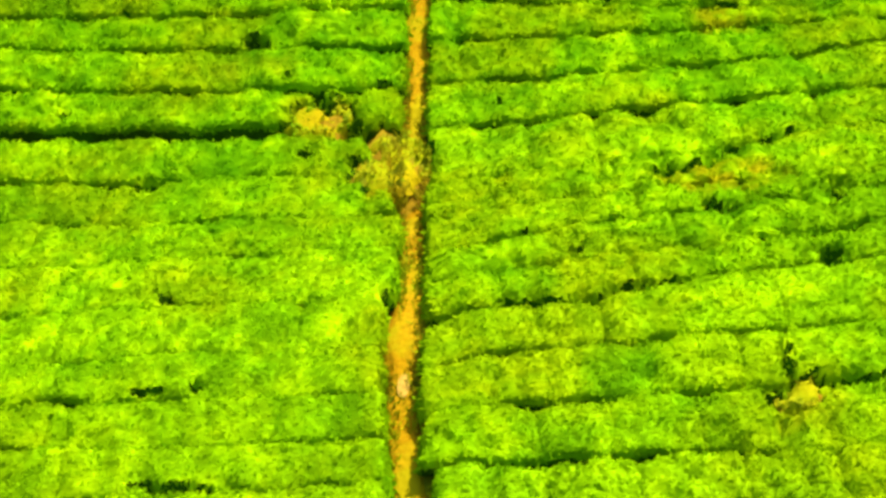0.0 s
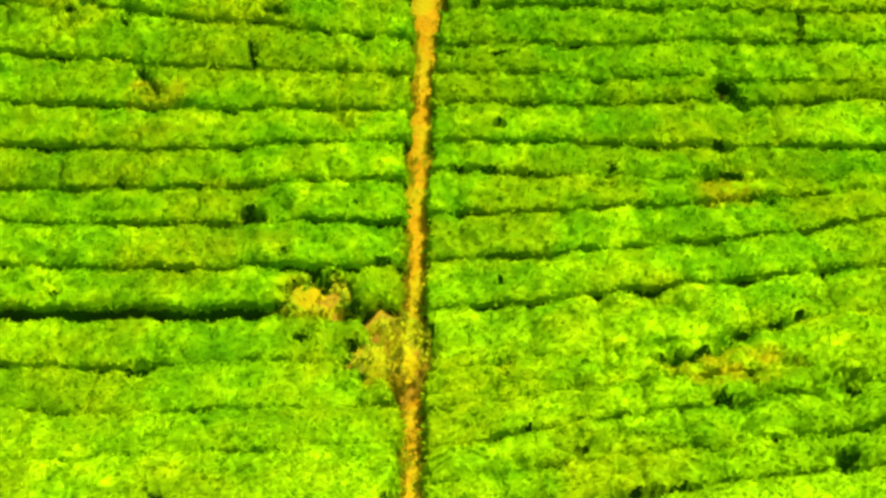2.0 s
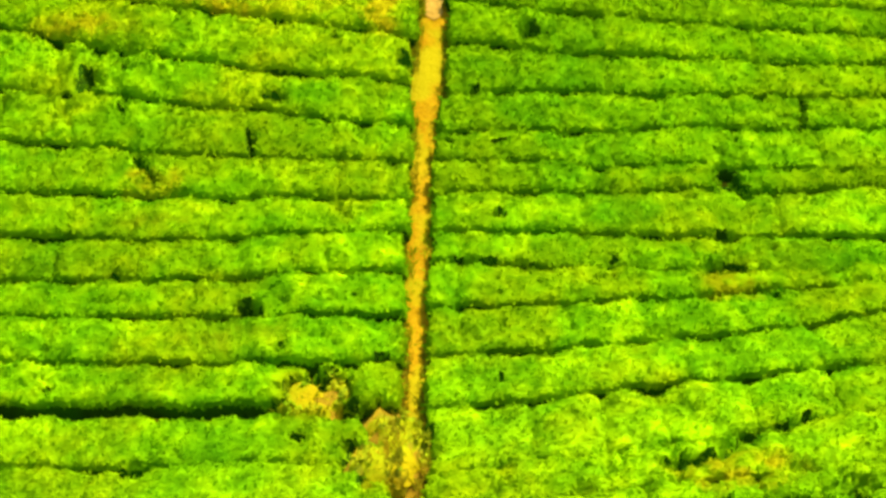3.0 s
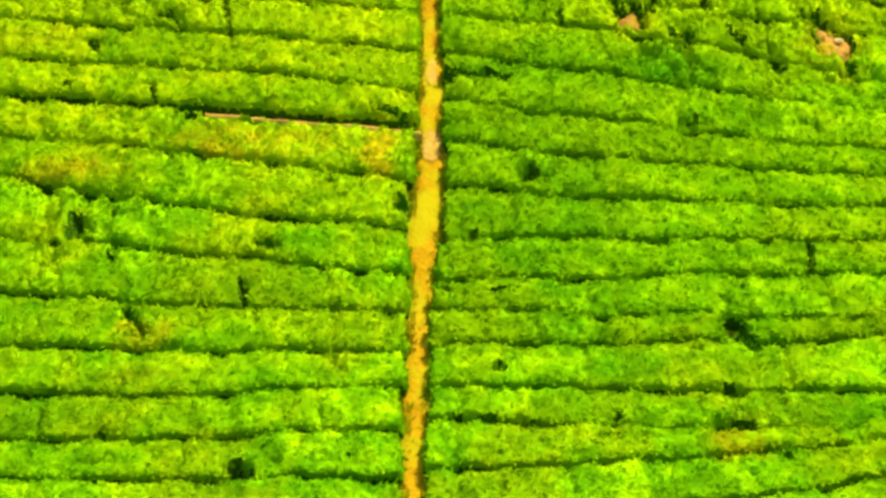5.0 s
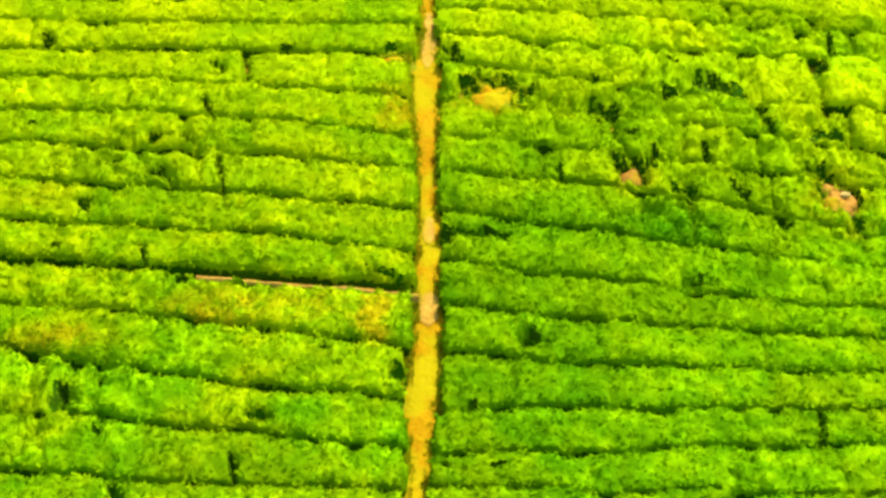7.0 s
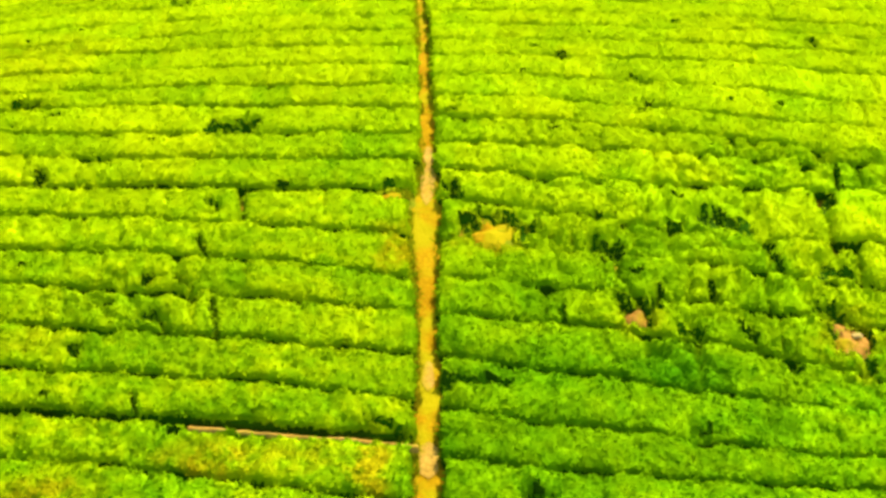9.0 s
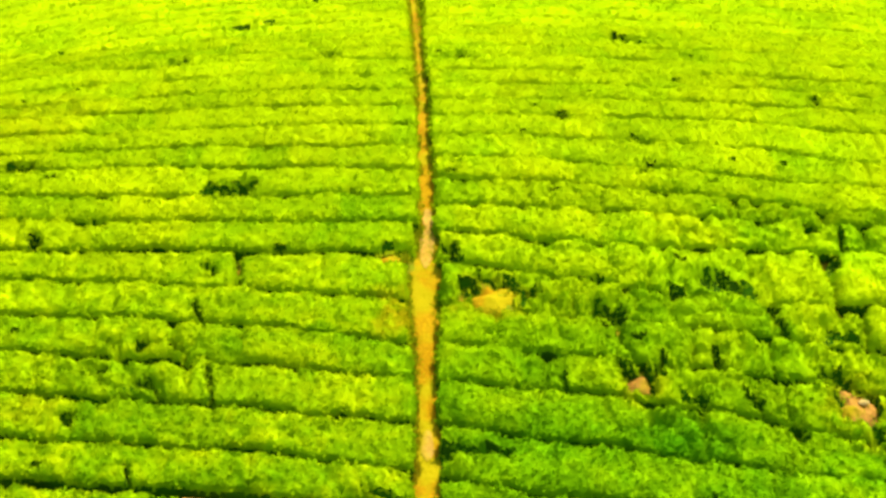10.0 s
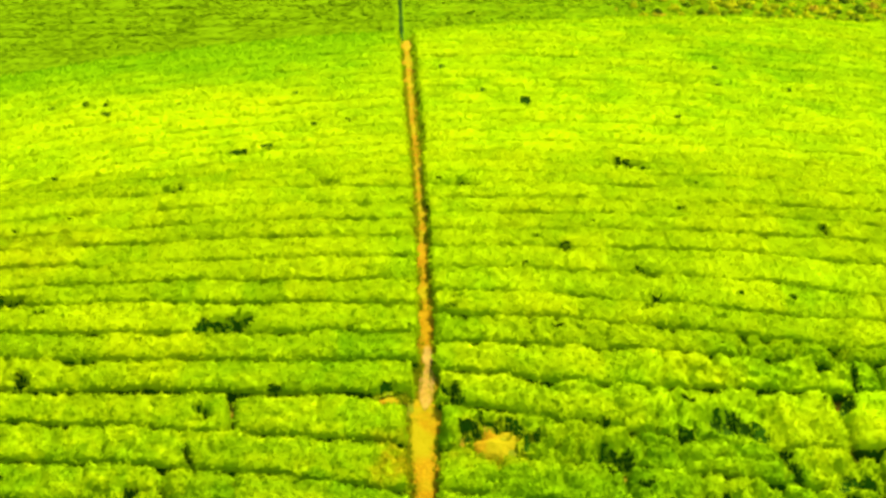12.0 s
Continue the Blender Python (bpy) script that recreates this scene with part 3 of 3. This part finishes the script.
def hedge_grid(side, n, s0, s1, step, across):
    """Points of one length of hedge, along the row and across it from furrow to furrow."""
    count = max(5, int((s1 - s0) / step) + 1)
    s = np.linspace(s0, s1, count)
    a, b = FURROWS[side][n][0], FURROWS[side][n + 1][0]
    x0 = float(way_x((a + b) / 2))
    x = x0 + side * s
    wide = WIDE.get((side, n), 0.0)
    joined_low, joined_top = grown_over(side, n, s) * (wide == 0), grown_over(side, n + 1, s) * ((side, n + 1) not in WIDE)
    low = furrow(side, n, s) + (0.11 if a < 36 else 0.14) + 0.045 * rough(s, a, 0.35, 9) + wide - 0.175 * joined_low
    top = furrow(side, n + 1, s) - 0.085 + 0.025 * rough(s, a, 0.4, 10) + 0.14 * joined_top
    top = np.maximum(top, low + 0.45)
    taper = 0.5 if s1 - s0 < 2 else 0.3
    e0, e1 = np.clip((s - s0) / (0.14 if s0 < 0.4 else taper), 0, 1), np.clip((s1 - s) / taper, 0, 1)
    end = np.sqrt(np.clip(1 - (1 - e0) ** 2, 0, 1)) * np.sqrt(np.clip(1 - (1 - e1) ** 2, 0, 1))
    end = 0.25 + 0.75 * end
    mid, half = (low + top) / 2, (top - low) / 2 * (0.45 + 0.55 * end) * (1 + 0.05 * rough(s, a, 0.9, 5))
    flat = np.linspace(-0.91, 0.91, across)
    ways = np.r_[-0.99, -1.0, -0.985, -0.955, flat, 0.955, 0.985, 1.0, 0.99]
    tall = np.r_[0, 0.36, 0.66, 0.79, 1 - 0.05 * flat ** 2 - 0.13 * np.clip(-flat - 0.4, 0, 1) ** 1.5, 0.89, 0.74, 0.4, 0]
    across = len(ways)
    y = mid[:, None] + half[:, None] * ways[None]
    xx = np.repeat(x[:, None], across, 1) + side * 0.06 * rough(s[:, None] * 3, y * 3, 1.0, 6)
    hole = opened(xx, y)
    crease = np.clip((0.2 - np.abs(rough(xx + 31 * n, 0.35 * y, 0.85, 12))) / 0.2, 0, 1) ** 2
    apart = vigour(xx, y, CLUMPY)
    calm = 1.35 if side > 0 and a < 22.5 else 1.2 if side > 0 and 36 < a < 50 else 1.0 if a < 44 else 0.8
    lump = 1 + calm * (-(0.19 if 24 < a < 50 else 0.12) * crease * (1 + apart) + 0.07 * rough(xx, y, 0.8, 1) + 0.09 * rough(xx, y, 0.33, 2) + 0.07 * rough(xx, y, 0.15, 7)) + 0.06 * bush_tint(side, n, s)[:, None]
    if apart.max() > 0:
        lump = lump - apart * 0.2 * (1 - domes(xx, y)) ** 2
    lump = lump + apart * (0.08 * rough(xx, y, 0.75, 71) + 0.04 * rough(xx, y, 0.4, 72))
    edge = np.clip((np.abs(ways) - 0.9) / 0.06, 0, 1) * 0.88
    joined = np.where(ways[None] < 0, joined_low[:, None], joined_top[:, None])
    profile = np.maximum(tall[None], edge[None] * joined)
    height = HEDGE * profile * end[:, None] * lump * (1 - 0.82 * hole) - 0.03
    z = canopy(xx, y) - HEDGE + height
    return np.stack([xx, y, z], -1), hole, tall


def leaves_on(points, hole, tall, number, length, rng):
    """Leaf blades, four corners each, strewn over a hedge and turned every way, mostly outwards."""
    rows, cols = points.shape[:2]
    a, b = points[:-1, :-1], points[1:, 1:]
    c, d = points[1:, :-1], points[:-1, 1:]
    normal = np.cross(b - a, d - c)
    area = np.linalg.norm(normal, axis=-1)
    normal = normal / (area[..., None] + 1e-9)
    normal = normal * np.where(normal[..., 2:] < 0, -1, 1) if normal[..., 2].mean() < 0 else normal
    weight = area * np.where(hole[:-1, :-1] < 0.5, 1.0, 0.22) * ((tall[:-1] + tall[1:]) / 2 > 0.7)[None]
    if weight.sum() <= 0 or number < 1:
        return None
    pick = rng.choice(weight.size, number, p=(weight / weight.sum()).ravel())
    i, j = np.unravel_index(pick, weight.shape)
    u, v = rng.random((2, number, 1))
    place = (a[i, j] * (1 - u) + c[i, j] * u) * (1 - v) + (d[i, j] * (1 - u) + b[i, j] * u) * v
    n = normal[i, j] + rng.normal(0, 0.05, (number, 3))
    n /= np.linalg.norm(n, axis=1)[:, None]
    along = np.cross(n, rng.normal(0, 1, (number, 3)))
    along /= np.linalg.norm(along, axis=1)[:, None] + 1e-9
    upright = rng.random((number, 1)) < 0.06      # young shoots stand up
    along = np.where(upright, normal[i, j] + rng.normal(0, 0.4, (number, 3)), along)
    along /= np.linalg.norm(along, axis=1)[:, None] + 1e-9
    n = np.where(upright, rng.normal(0, 1, (number, 3)), n)
    n -= along * (n * along).sum(1)[:, None]
    n /= np.linalg.norm(n, axis=1)[:, None] + 1e-9
    wide = np.cross(n, along)
    size = length * rng.uniform(0.65, 1.35, (number, 1))
    base = place + normal[i, j] * rng.uniform(-0.008, 0.016, (number, 1))
    tip = base + along * size + n * size * 0.06
    belly = base + along * size * 0.45
    left, right = belly + wide * size * 0.32 + n * size * 0.02, belly - wide * size * 0.32 + n * size * 0.02
    return np.stack([base, left, tip, right], 1).reshape(-1, 3), i


def hedge(side, n, s0, s1, step, across, density, length, rng):
    points, hole, tall = hedge_grid(side, n, s0, s1, step, across)
    kind = "tea_hedge" if s1 - s0 > 2 else "tea_bush"
    faces = grid_faces(*points.shape[:2])
    if side > 0:
        faces = faces[:, ::-1]
    low = points[:, 0].mean(0)
    thing = new(kind)
    thing.location = low
    thing.empty_display_size = 0.2
    y = float(points[..., 1].mean())
    tint = "bright yellow-green" if y > 52 else "deep green" if side > 0 and y > 28 else "pale olive-green" if y > 36 else "fresh green"
    near = "beside the earth footpath" if s0 < 0.6 else "in the middle of its row"
    tagged(thing, f"clipped {tint} tea hedge {near}" if kind == "tea_hedge" else f"rounded {tint} tea bush standing apart in its row",
           "hedge" if kind == "tea_hedge" else "bush", "tea rows" if kind == "tea_hedge" else "tea bushes")
    # hedge sides and gap floors get the colour with shade in it
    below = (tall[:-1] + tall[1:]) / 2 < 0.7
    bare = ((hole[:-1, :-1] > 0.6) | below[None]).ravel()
    flat = points.reshape(-1, 3) - low
    shades = bush_tint(side, n, np.linspace(s0, s1, len(points))) * (0.5 if y < 52 else 0.3)
    for name, keep, material in (("foliage", ~bare, CORE), ("shaded_underside", bare, SHADED_STEMS)):
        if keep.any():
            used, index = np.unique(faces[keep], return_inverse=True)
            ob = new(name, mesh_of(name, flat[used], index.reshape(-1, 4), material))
            tagged(ob, kind="stuff" if name == "shaded_underside" else "").parent = thing
            if name == "foliage":
                give_tint(ob.data, "dry", vigour(points[..., 0], points[..., 1], DRY).ravel()[used])
                give_tint(ob.data, "tint", (shades[:, None] + vigour(points[..., 0], points[..., 1], PLOTS)).ravel()[used])
    number = int(density * (s1 - s0) * 1.35)
    strewn = leaves_on(points, hole, tall, number, length, rng)
    if strewn is not None:
        verts, at = strewn
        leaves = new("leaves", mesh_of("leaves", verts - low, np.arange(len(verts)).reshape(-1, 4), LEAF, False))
        shade = shades[at] + vigour(verts[::4, 0], verts[::4, 1], PLOTS)
        give_tint(leaves.data, "tint", np.repeat(shade, 4))
        give_tint(leaves.data, "dry", np.repeat(vigour(verts[::4, 0], verts[::4, 1], DRY), 4))
        leaves.parent = thing
    return thing


def lengths(side, n, start, stop, rng):
    """Where the bushes of a row leave a slit."""
    s = start
    y = FURROWS[side][n][0]
    while s < stop - 0.8:
        odds = 0.05
        if y > 62:
            run = 60
        elif side > 0 and 40 < y < 48.2 and s > 5.5:
            run, odds = rng.uniform(1.4, 2.8), 0.4
        elif side > 0 and 38 < y < 50 and s > 3:
            run = rng.uniform(1.5, 3.5)
        elif side < 0 and 38 < y < 47 and s > 4:
            run = rng.uniform(1.6, 4.0)
        elif side > 0 and y < 22.5:
            run, odds = rng.uniform(1.3, 3.2), 0.0
        elif y < 22:
            run = rng.uniform(4, 9)
        else:
            run = rng.uniform(3.5, 10)
        end = min(s + run, stop)
        if stop - end < 0.9:
            end = stop
        yield s, end
        s = end + (rng.uniform(-0.1, 0.06) if rng.random() < odds else rng.uniform(-0.4, -0.25))


rng = np.random.default_rng(7)
for side in (-1, 1):
    for n in range(len(FURROWS[side]) - 1):
        y = FURROWS[side][n][0]
        stop = reach(y)
        if y > crest(0) + (8 if side < 0 else 14):
            continue
        if y < 8:
            step, across, density, length = 0.15, 9, 160, 0.14
        elif y < 62:
            step, across = 0.10, 11
            density, length = (800, 0.082) if y < 17 else (560, 0.1) if y < 30 else (420, 0.12) if y < 46 else (350, 0.122)
        else:
            step, across, density, length = 0.22, 5, 120, 0.155
        for s0, s1 in lengths(side, n, float(half_path(y + 0.7)) + rng.uniform(-0.02, 0.05), stop, rng):
            hedge(side, n, s0, s1, step, across, density, length, rng)


# ---- tea rows further off, too many to count ----
def far_rows(name, label, spans, seed, relief=1.0, slant=0.02, material=CORE):
    verts, faces, at = [], [], 0
    for y, x0, x1, step in spans:
        x = np.arange(x0, x1 + step, step)
        if relief == 1.0:      # finer beside the field, coarser far out
            out = np.r_[np.arange(0, 14, 0.4), np.arange(14, x1 - x0, 1.7), x1 - x0]
            x = x0 + out if x0 > 0 else (x1 - out)[::-1]
        angle = np.linspace(0, math.pi, 7)
        ways, tall = -np.cos(angle), np.sin(angle) ** 0.35
        mid = y + slant * x + 0.6 * rough(x, y, 14, seed) + 0.25 * rough(x, y * 3, 4, seed)
        yy = mid[:, None] + (0.68 + 0.05 * (1 - relief)) * ways[None] + 0.1 * rough(x, y * 5, 1.1, seed + 3)[:, None] * np.abs(ways[None])
        xx = np.repeat(x[:, None], 7, 1)
        lump = 1 + 0.35 * rough(xx, yy, 1.6, seed) + 0.3 * rough(xx, yy, 0.6, seed + 1)
        zz = canopy(xx, yy) - HEDGE + 0.66 * relief * tall[None] * lump + 0.62 * (1 - relief) - 0.04
        verts.append(np.stack([xx, yy, zz], -1).reshape(-1, 3))
        faces.append(grid_faces(len(x), 7) + at)
        at += len(x) * 7
    ob = new(name, mesh_of(name, np.concatenate(verts), np.concatenate(faces), material))
    return tagged(ob, label, "hedges", kind="stuff")


spans = []
for y in np.arange(-24, 96, 1.42):
    near = reach(y) - 0.5 if y > -9 else 0.4
    spans += [(y, -60, -near - 0.2, 0.8), (y, near, 60, 0.8)]
far_rows("outer_tea_rows", "green tea rows running on beside the field", spans, 21)
spans = []
for y in np.arange(108, 190, 1.4):
    middle = float(way_x(y))
    spans += [(y, -70, middle - 0.2, 1.0), (y, middle + 0.2, 70, 1.0)]
far_rows("hillside_tea_rows", "darker green tea rows on the slope beyond", spans, 31, 0.22, 0.06, HILL_LEAF)


count = 56000
place = np.column_stack([rng.uniform(-46, 36, count), rng.uniform(108, 165, count)])
place = place[np.abs(place[:, 0] - way_x(place[:, 1])) > 0.4]
count = len(place)
middle = np.column_stack([place, canopy(place[:, 0], place[:, 1]) + rng.uniform(-0.04, 0.05, count)])
turn = rng.normal(0, 1, (count, 3)) * (1, 1, 0.06)
turn *= (rng.uniform(0.12, 0.3, count) / np.linalg.norm(turn, axis=1))[:, None]
cross = np.cross(turn, (0, 0, 1)) * 0.6 + rng.normal(0, 0.02, (count, 3))
verts = np.stack([middle - turn, middle + cross, middle + turn, middle - cross], 1).reshape(-1, 3)
tagged(new("hillside_foliage", mesh_of("hillside_foliage", verts, np.arange(len(verts)).reshape(-1, 4), HILL_LEAF, False)),
       "dull green foliage on the slope beyond", "foliage", kind="stuff")


# ---- ground ----
def sheet(xs, ys, drop):
    x, y = np.meshgrid(xs, ys)
    z = soil(x, y) - drop + 0.03 * rough(x, y, 0.5, 11)
    return np.stack([x, y, z], -1).reshape(-1, 3), grid_faces(len(ys), len(xs))


xs = np.concatenate([[-2500, -900, -400, -200, -120], np.arange(-80, -24, 4), np.arange(-24, 24, 0.4), np.arange(24, 81, 4), [120, 200, 400, 900, 2500]])
ys = np.concatenate([[-2500, -900, -400, -200, -120], np.arange(-80, 8, 4), np.arange(8, 100, 0.4), np.arange(100, 240, 3), [260, 320, 400, 900, 2500]])
points, faces = sheet(xs, ys, 0.0)
tagged(new("ground", mesh_of("ground", points, faces, SOIL)), "orange-brown field soil between the tea rows", "ground", kind="structure")

# ---- the path ----
ys = np.arange(-30, 98, 0.12)
across = np.linspace(-1, 1, 9)
edge = half_path(ys) + 0.1 + 0.06 * rough(ys, 0 * ys, 0.9, 15) + 0.04 * rough(ys, 0 * ys, 0.3, 16)
x = way_x(ys)[:, None] + edge[:, None] * across[None]
y = np.repeat(ys[:, None], 9, 1)
z = canopy(x, y) - HEDGE + 0.07 - 0.09 * np.abs(across[None]) ** 4 + 0.025 * rough(x, y, 0.25, 17)
tagged(new("footpath", mesh_of("footpath", np.stack([x, y, z], -1).reshape(-1, 3), grid_faces(len(ys), 9), PATH)),
       "narrow trodden orange earth footpath between tea rows", "path", kind="structure")


# ---- a pale side track in the widest furrow, and a far furrow's painted shade ----
def track(name, label, x, y, half, lift, material):
    across = np.linspace(-1, 1, 5)
    edge = half * (1 + 0.35 * rough(x, y, 0.5, 81))
    xx = np.repeat(x[:, None], 5, 1)
    yy = y[:, None] + edge[:, None] * across[None]
    if np.ptp(y) > np.ptp(x):
        xx, yy = x[:, None] + edge[:, None] * across[None], np.repeat(y[:, None], 5, 1)
    z = canopy(xx, yy) - HEDGE + lift - 0.12 * np.abs(across[None]) ** 3 + 0.03 * rough(xx, yy, 0.3, 82)
    return tagged(new(name, mesh_of(name, np.stack([xx, yy, z], -1).reshape(-1, 3), grid_faces(len(x), 5), material)), label, "track", kind="structure")


along = np.arange(0.2, 5.8, 0.1)
x = float(way_x(37.5)) - along
track("side_track", "thin pale earth track along a furrow", x[::-1], (furrow(-1, 31, along) + 0.02)[::-1], 0.075, 0.37, PALE)
# a dark strip laid over the slope where only a row gap's shade shows
y = np.arange(104, 190, 1.0)
track("far_furrow_shade", "dark strip painted as a furrow's shade up the slope beyond", way_x(y), y, 0.16, 0.72, SHADED_STEMS)


# ---- worn pale places on the footpath ----
def worn_patch(cy, half, length):
    y = np.linspace(cy - length, cy + length, 13)
    u = np.linspace(-1, 1, 9)
    edge = half * np.sqrt(np.clip(1 - ((y - cy) / length) ** 2, 0, 1)) * (1 + 0.4 * rough(y, 0 * y + cy, 0.25, 84)) + 0.01
    xx = way_x(y)[:, None] + 0.03 + edge[:, None] * u[None]
    yy = np.repeat(y[:, None], 9, 1)
    z = canopy(xx, yy) - HEDGE + 0.095 - 0.09 * np.abs(xx - way_x(yy)) ** 2 + 0.025 * rough(xx, yy, 0.25, 17)
    tagged(new("worn_patch", mesh_of("worn_patch", np.stack([xx, yy, z], -1).reshape(-1, 3), grid_faces(13, 9), PALE)),
           "pale worn earth on the footpath", "soil", "worn patches", "structure")


for spot in ((37.35, 0.22, 0.55), (40.0, 0.12, 0.5), (47.3, 0.17, 0.9), (48.6, 0.11, 0.5), (13.0, 0.2, 0.5), (15.9, 0.1, 0.3)):
    worn_patch(*spot)


# ---- dry grass on bare patches and along the path ----
def grass(places, rng):
    number = len(places)
    z = soil(places[:, 0], places[:, 1]) + 0.02
    base = np.column_stack([places, z])
    turn = rng.uniform(0, 2 * math.pi, number)
    wide = np.column_stack([np.cos(turn), np.sin(turn), 0 * turn]) * 0.028
    lean = np.column_stack([rng.normal(0, 0.07, number), rng.normal(0, 0.07, number), rng.uniform(0.05, 0.17, number)])
    return np.stack([base - wide, base + wide, base + lean + wide * 0.3, base + lean - wide * 0.3], 1).reshape(-1, 3)


spots = []
for cx, cy, rx, ry in MOUNDS:
    k = int(260 * rx * ry) + 10
    r, a = np.sqrt(rng.random(k)) * 1.1, rng.uniform(0, 2 * math.pi, k)
    keep = rough(cx + rx * r * np.cos(a), cy + ry * r * np.sin(a), 0.35, 19) > -0.1
    spots.append(np.column_stack([cx + rx * r * np.cos(a), cy + ry * r * np.sin(a)])[keep])
k = 26000
y = rng.uniform(9, 82, k)
off = np.where(rng.random(k) < 0.68, -1, 1) * (half_path(y) + rng.uniform(-0.13, 0.19, k))
spots.append(np.column_stack([way_x(y) + off, y])[rough(y, off * 3, 0.8, 23) > -0.25])
verts = grass(np.concatenate(spots), rng)
tagged(new("dry_grass", mesh_of("dry_grass", verts, np.arange(len(verts)).reshape(-1, 4), GRASS, False)),
       "tufts of yellow dry grass on bare soil", "grass", kind="stuff")


# ---- bare patches ----
def bare_patch(cx, cy, rx, ry, material):
    r, a = np.linspace(0, 1, 7), np.linspace(0, 2 * math.pi, 29)[:-1]
    near = material is EARTH            # grassed over, so wider and smoother
    edge = (1.12 if near else 0.95) + 0.22 * rough(np.cos(a) * 2 + cx, np.sin(a) * 2 + cy, 0.8, 41) + 0.1 * rough(np.cos(a) * 2 + cx, np.sin(a) * 2 + cy, 0.3, 42)
    x = cx + rx * edge[None] * r[1:, None] * np.cos(a)[None]
    y = cy + ry * edge[None] * r[1:, None] * np.sin(a)[None]
    x, y = np.r_[cx, x.ravel()], np.r_[cy, y.ravel()]
    drop = np.r_[0, np.repeat(r[1:], 28)] ** 3 * 0.07
    z = soil(x, y) + 0.06 - drop + (0.03 if near else 0.09) * rough(x, y, 0.22, 43)
    i = 1 + np.arange(5)[:, None] * 28 + np.arange(28)[None]
    j = 1 + np.arange(5)[:, None] * 28 + (np.arange(28)[None] + 1) % 28
    quads = np.stack([i, i + 28, j + 28, j], -1).reshape(-1, 4)
    core = np.stack([np.zeros(14, int), 1 + np.arange(0, 28, 2), 2 + np.arange(0, 28, 2), 1 + (np.arange(0, 28, 2) + 2) % 28], -1)
    ob = new("bare_patch", mesh_of("bare_patch", np.stack([x, y, z], -1), np.concatenate([core, quads]), material))
    tagged(ob, "bare patch of reddish-brown earth among tea bushes" if material is REDDISH else "bare patch of golden earth and weeds among tea bushes", "soil", "bare patches", "structure")


for spot in MOUNDS:
    bare_patch(*spot, REDDISH if spot[0] > 5.1 and spot[1] > 40 else PATH if spot[1] > 40 else EARTH)


# ---- a pale stone on the bare earth ----
def stone(x, y, size):
    bm = bmesh.new()
    bmesh.ops.create_icosphere(bm, subdivisions=2, radius=1.0)
    for v in bm.verts:
        v.co = Vector((v.co.x * size * 1.2, v.co.y * size * 0.8, v.co.z * size * 0.6)) * (1 + 0.22 * noise.noise(v.co * 1.6))
    me = bpy.data.meshes.new("stone")
    bm.to_mesh(me)
    bm.free()
    me.materials.append(STONE)
    ob = new("stone", me)
    ob.location = (x, y, float(soil(np.array([x]), np.array([y]))[0]) + 0.25 * size)
    return tagged(ob, "pale weathered stone lying on bare reddish earth", "stone")


stone(10.85, 41.62, 0.13)
stone(10.5, 40.75, 0.06)


# ---- low weeds creeping over the patches ----
spots = []
for cx, cy, rx, ry in MOUNDS:
    k = int(700 * rx * ry) + 80
    r, a = rng.uniform(0.6, 1.2, k), rng.uniform(0, 2 * math.pi, k)
    x, y = cx + rx * r * np.cos(a), cy + ry * r * np.sin(a)
    lift = 0.03 + rng.uniform(0, 0.07, k)
    spots.append(np.column_stack([x, y, soil(x, y) + lift])[rough(x, y, 0.3, 51) > 0.0])
middle = np.concatenate(spots)
count = len(middle)
turn = rng.normal(0, 1, (count, 3)) * (1, 1, 0.4)
turn *= (rng.uniform(0.035, 0.07, count) / np.linalg.norm(turn, axis=1))[:, None]
cross = np.cross(turn, (0, 0, 1)) * 0.55 + rng.normal(0, 0.012, (count, 3))
verts = np.stack([middle - turn, middle + cross, middle + turn, middle - cross], 1).reshape(-1, 3)
tagged(new("low_weeds", mesh_of("low_weeds", verts, np.arange(len(verts)).reshape(-1, 4), WEED, False)),
       "low olive weeds creeping over bare earth", "weeds", kind="stuff")


# ---- scrub on the far slope ----
def scrub(number, rng):
    verts, faces = [], []
    ball = np.array([(math.cos(a) * math.cos(e), math.sin(a) * math.cos(e), math.sin(e)) for e in np.linspace(-0.3, 1.4, 4) for a in np.linspace(0, 2 * math.pi, 7)[:-1]])
    quads = np.array([(r * 6 + c, r * 6 + (c + 1) % 6, (r + 1) * 6 + (c + 1) % 6, (r + 1) * 6 + c) for r in range(3) for c in range(6)])
    for n in range(number):
        x, y = rng.uniform(9, 50), rng.uniform(108, 165)
        if x < 11 + 0.1 * (y - 108) + 8 * rng.random():
            continue
        size = rng.uniform(0.2, 0.55)
        p = ball * size * rng.uniform(0.7, 1.3, (24, 1)) * (1, 1, 0.9)
        verts.append(p + (x, y, float(canopy(x, y)) - 0.3 + 0.2 * size))
        faces.append(quads + 24 * (len(verts) - 1))
    ob = new("scrub", mesh_of("scrub", np.concatenate(verts), np.concatenate(faces), SHRUB))
    tagged(ob, "yellow and olive scrub on the slope beyond", "shrubs", kind="stuff")


scrub(5000, rng)
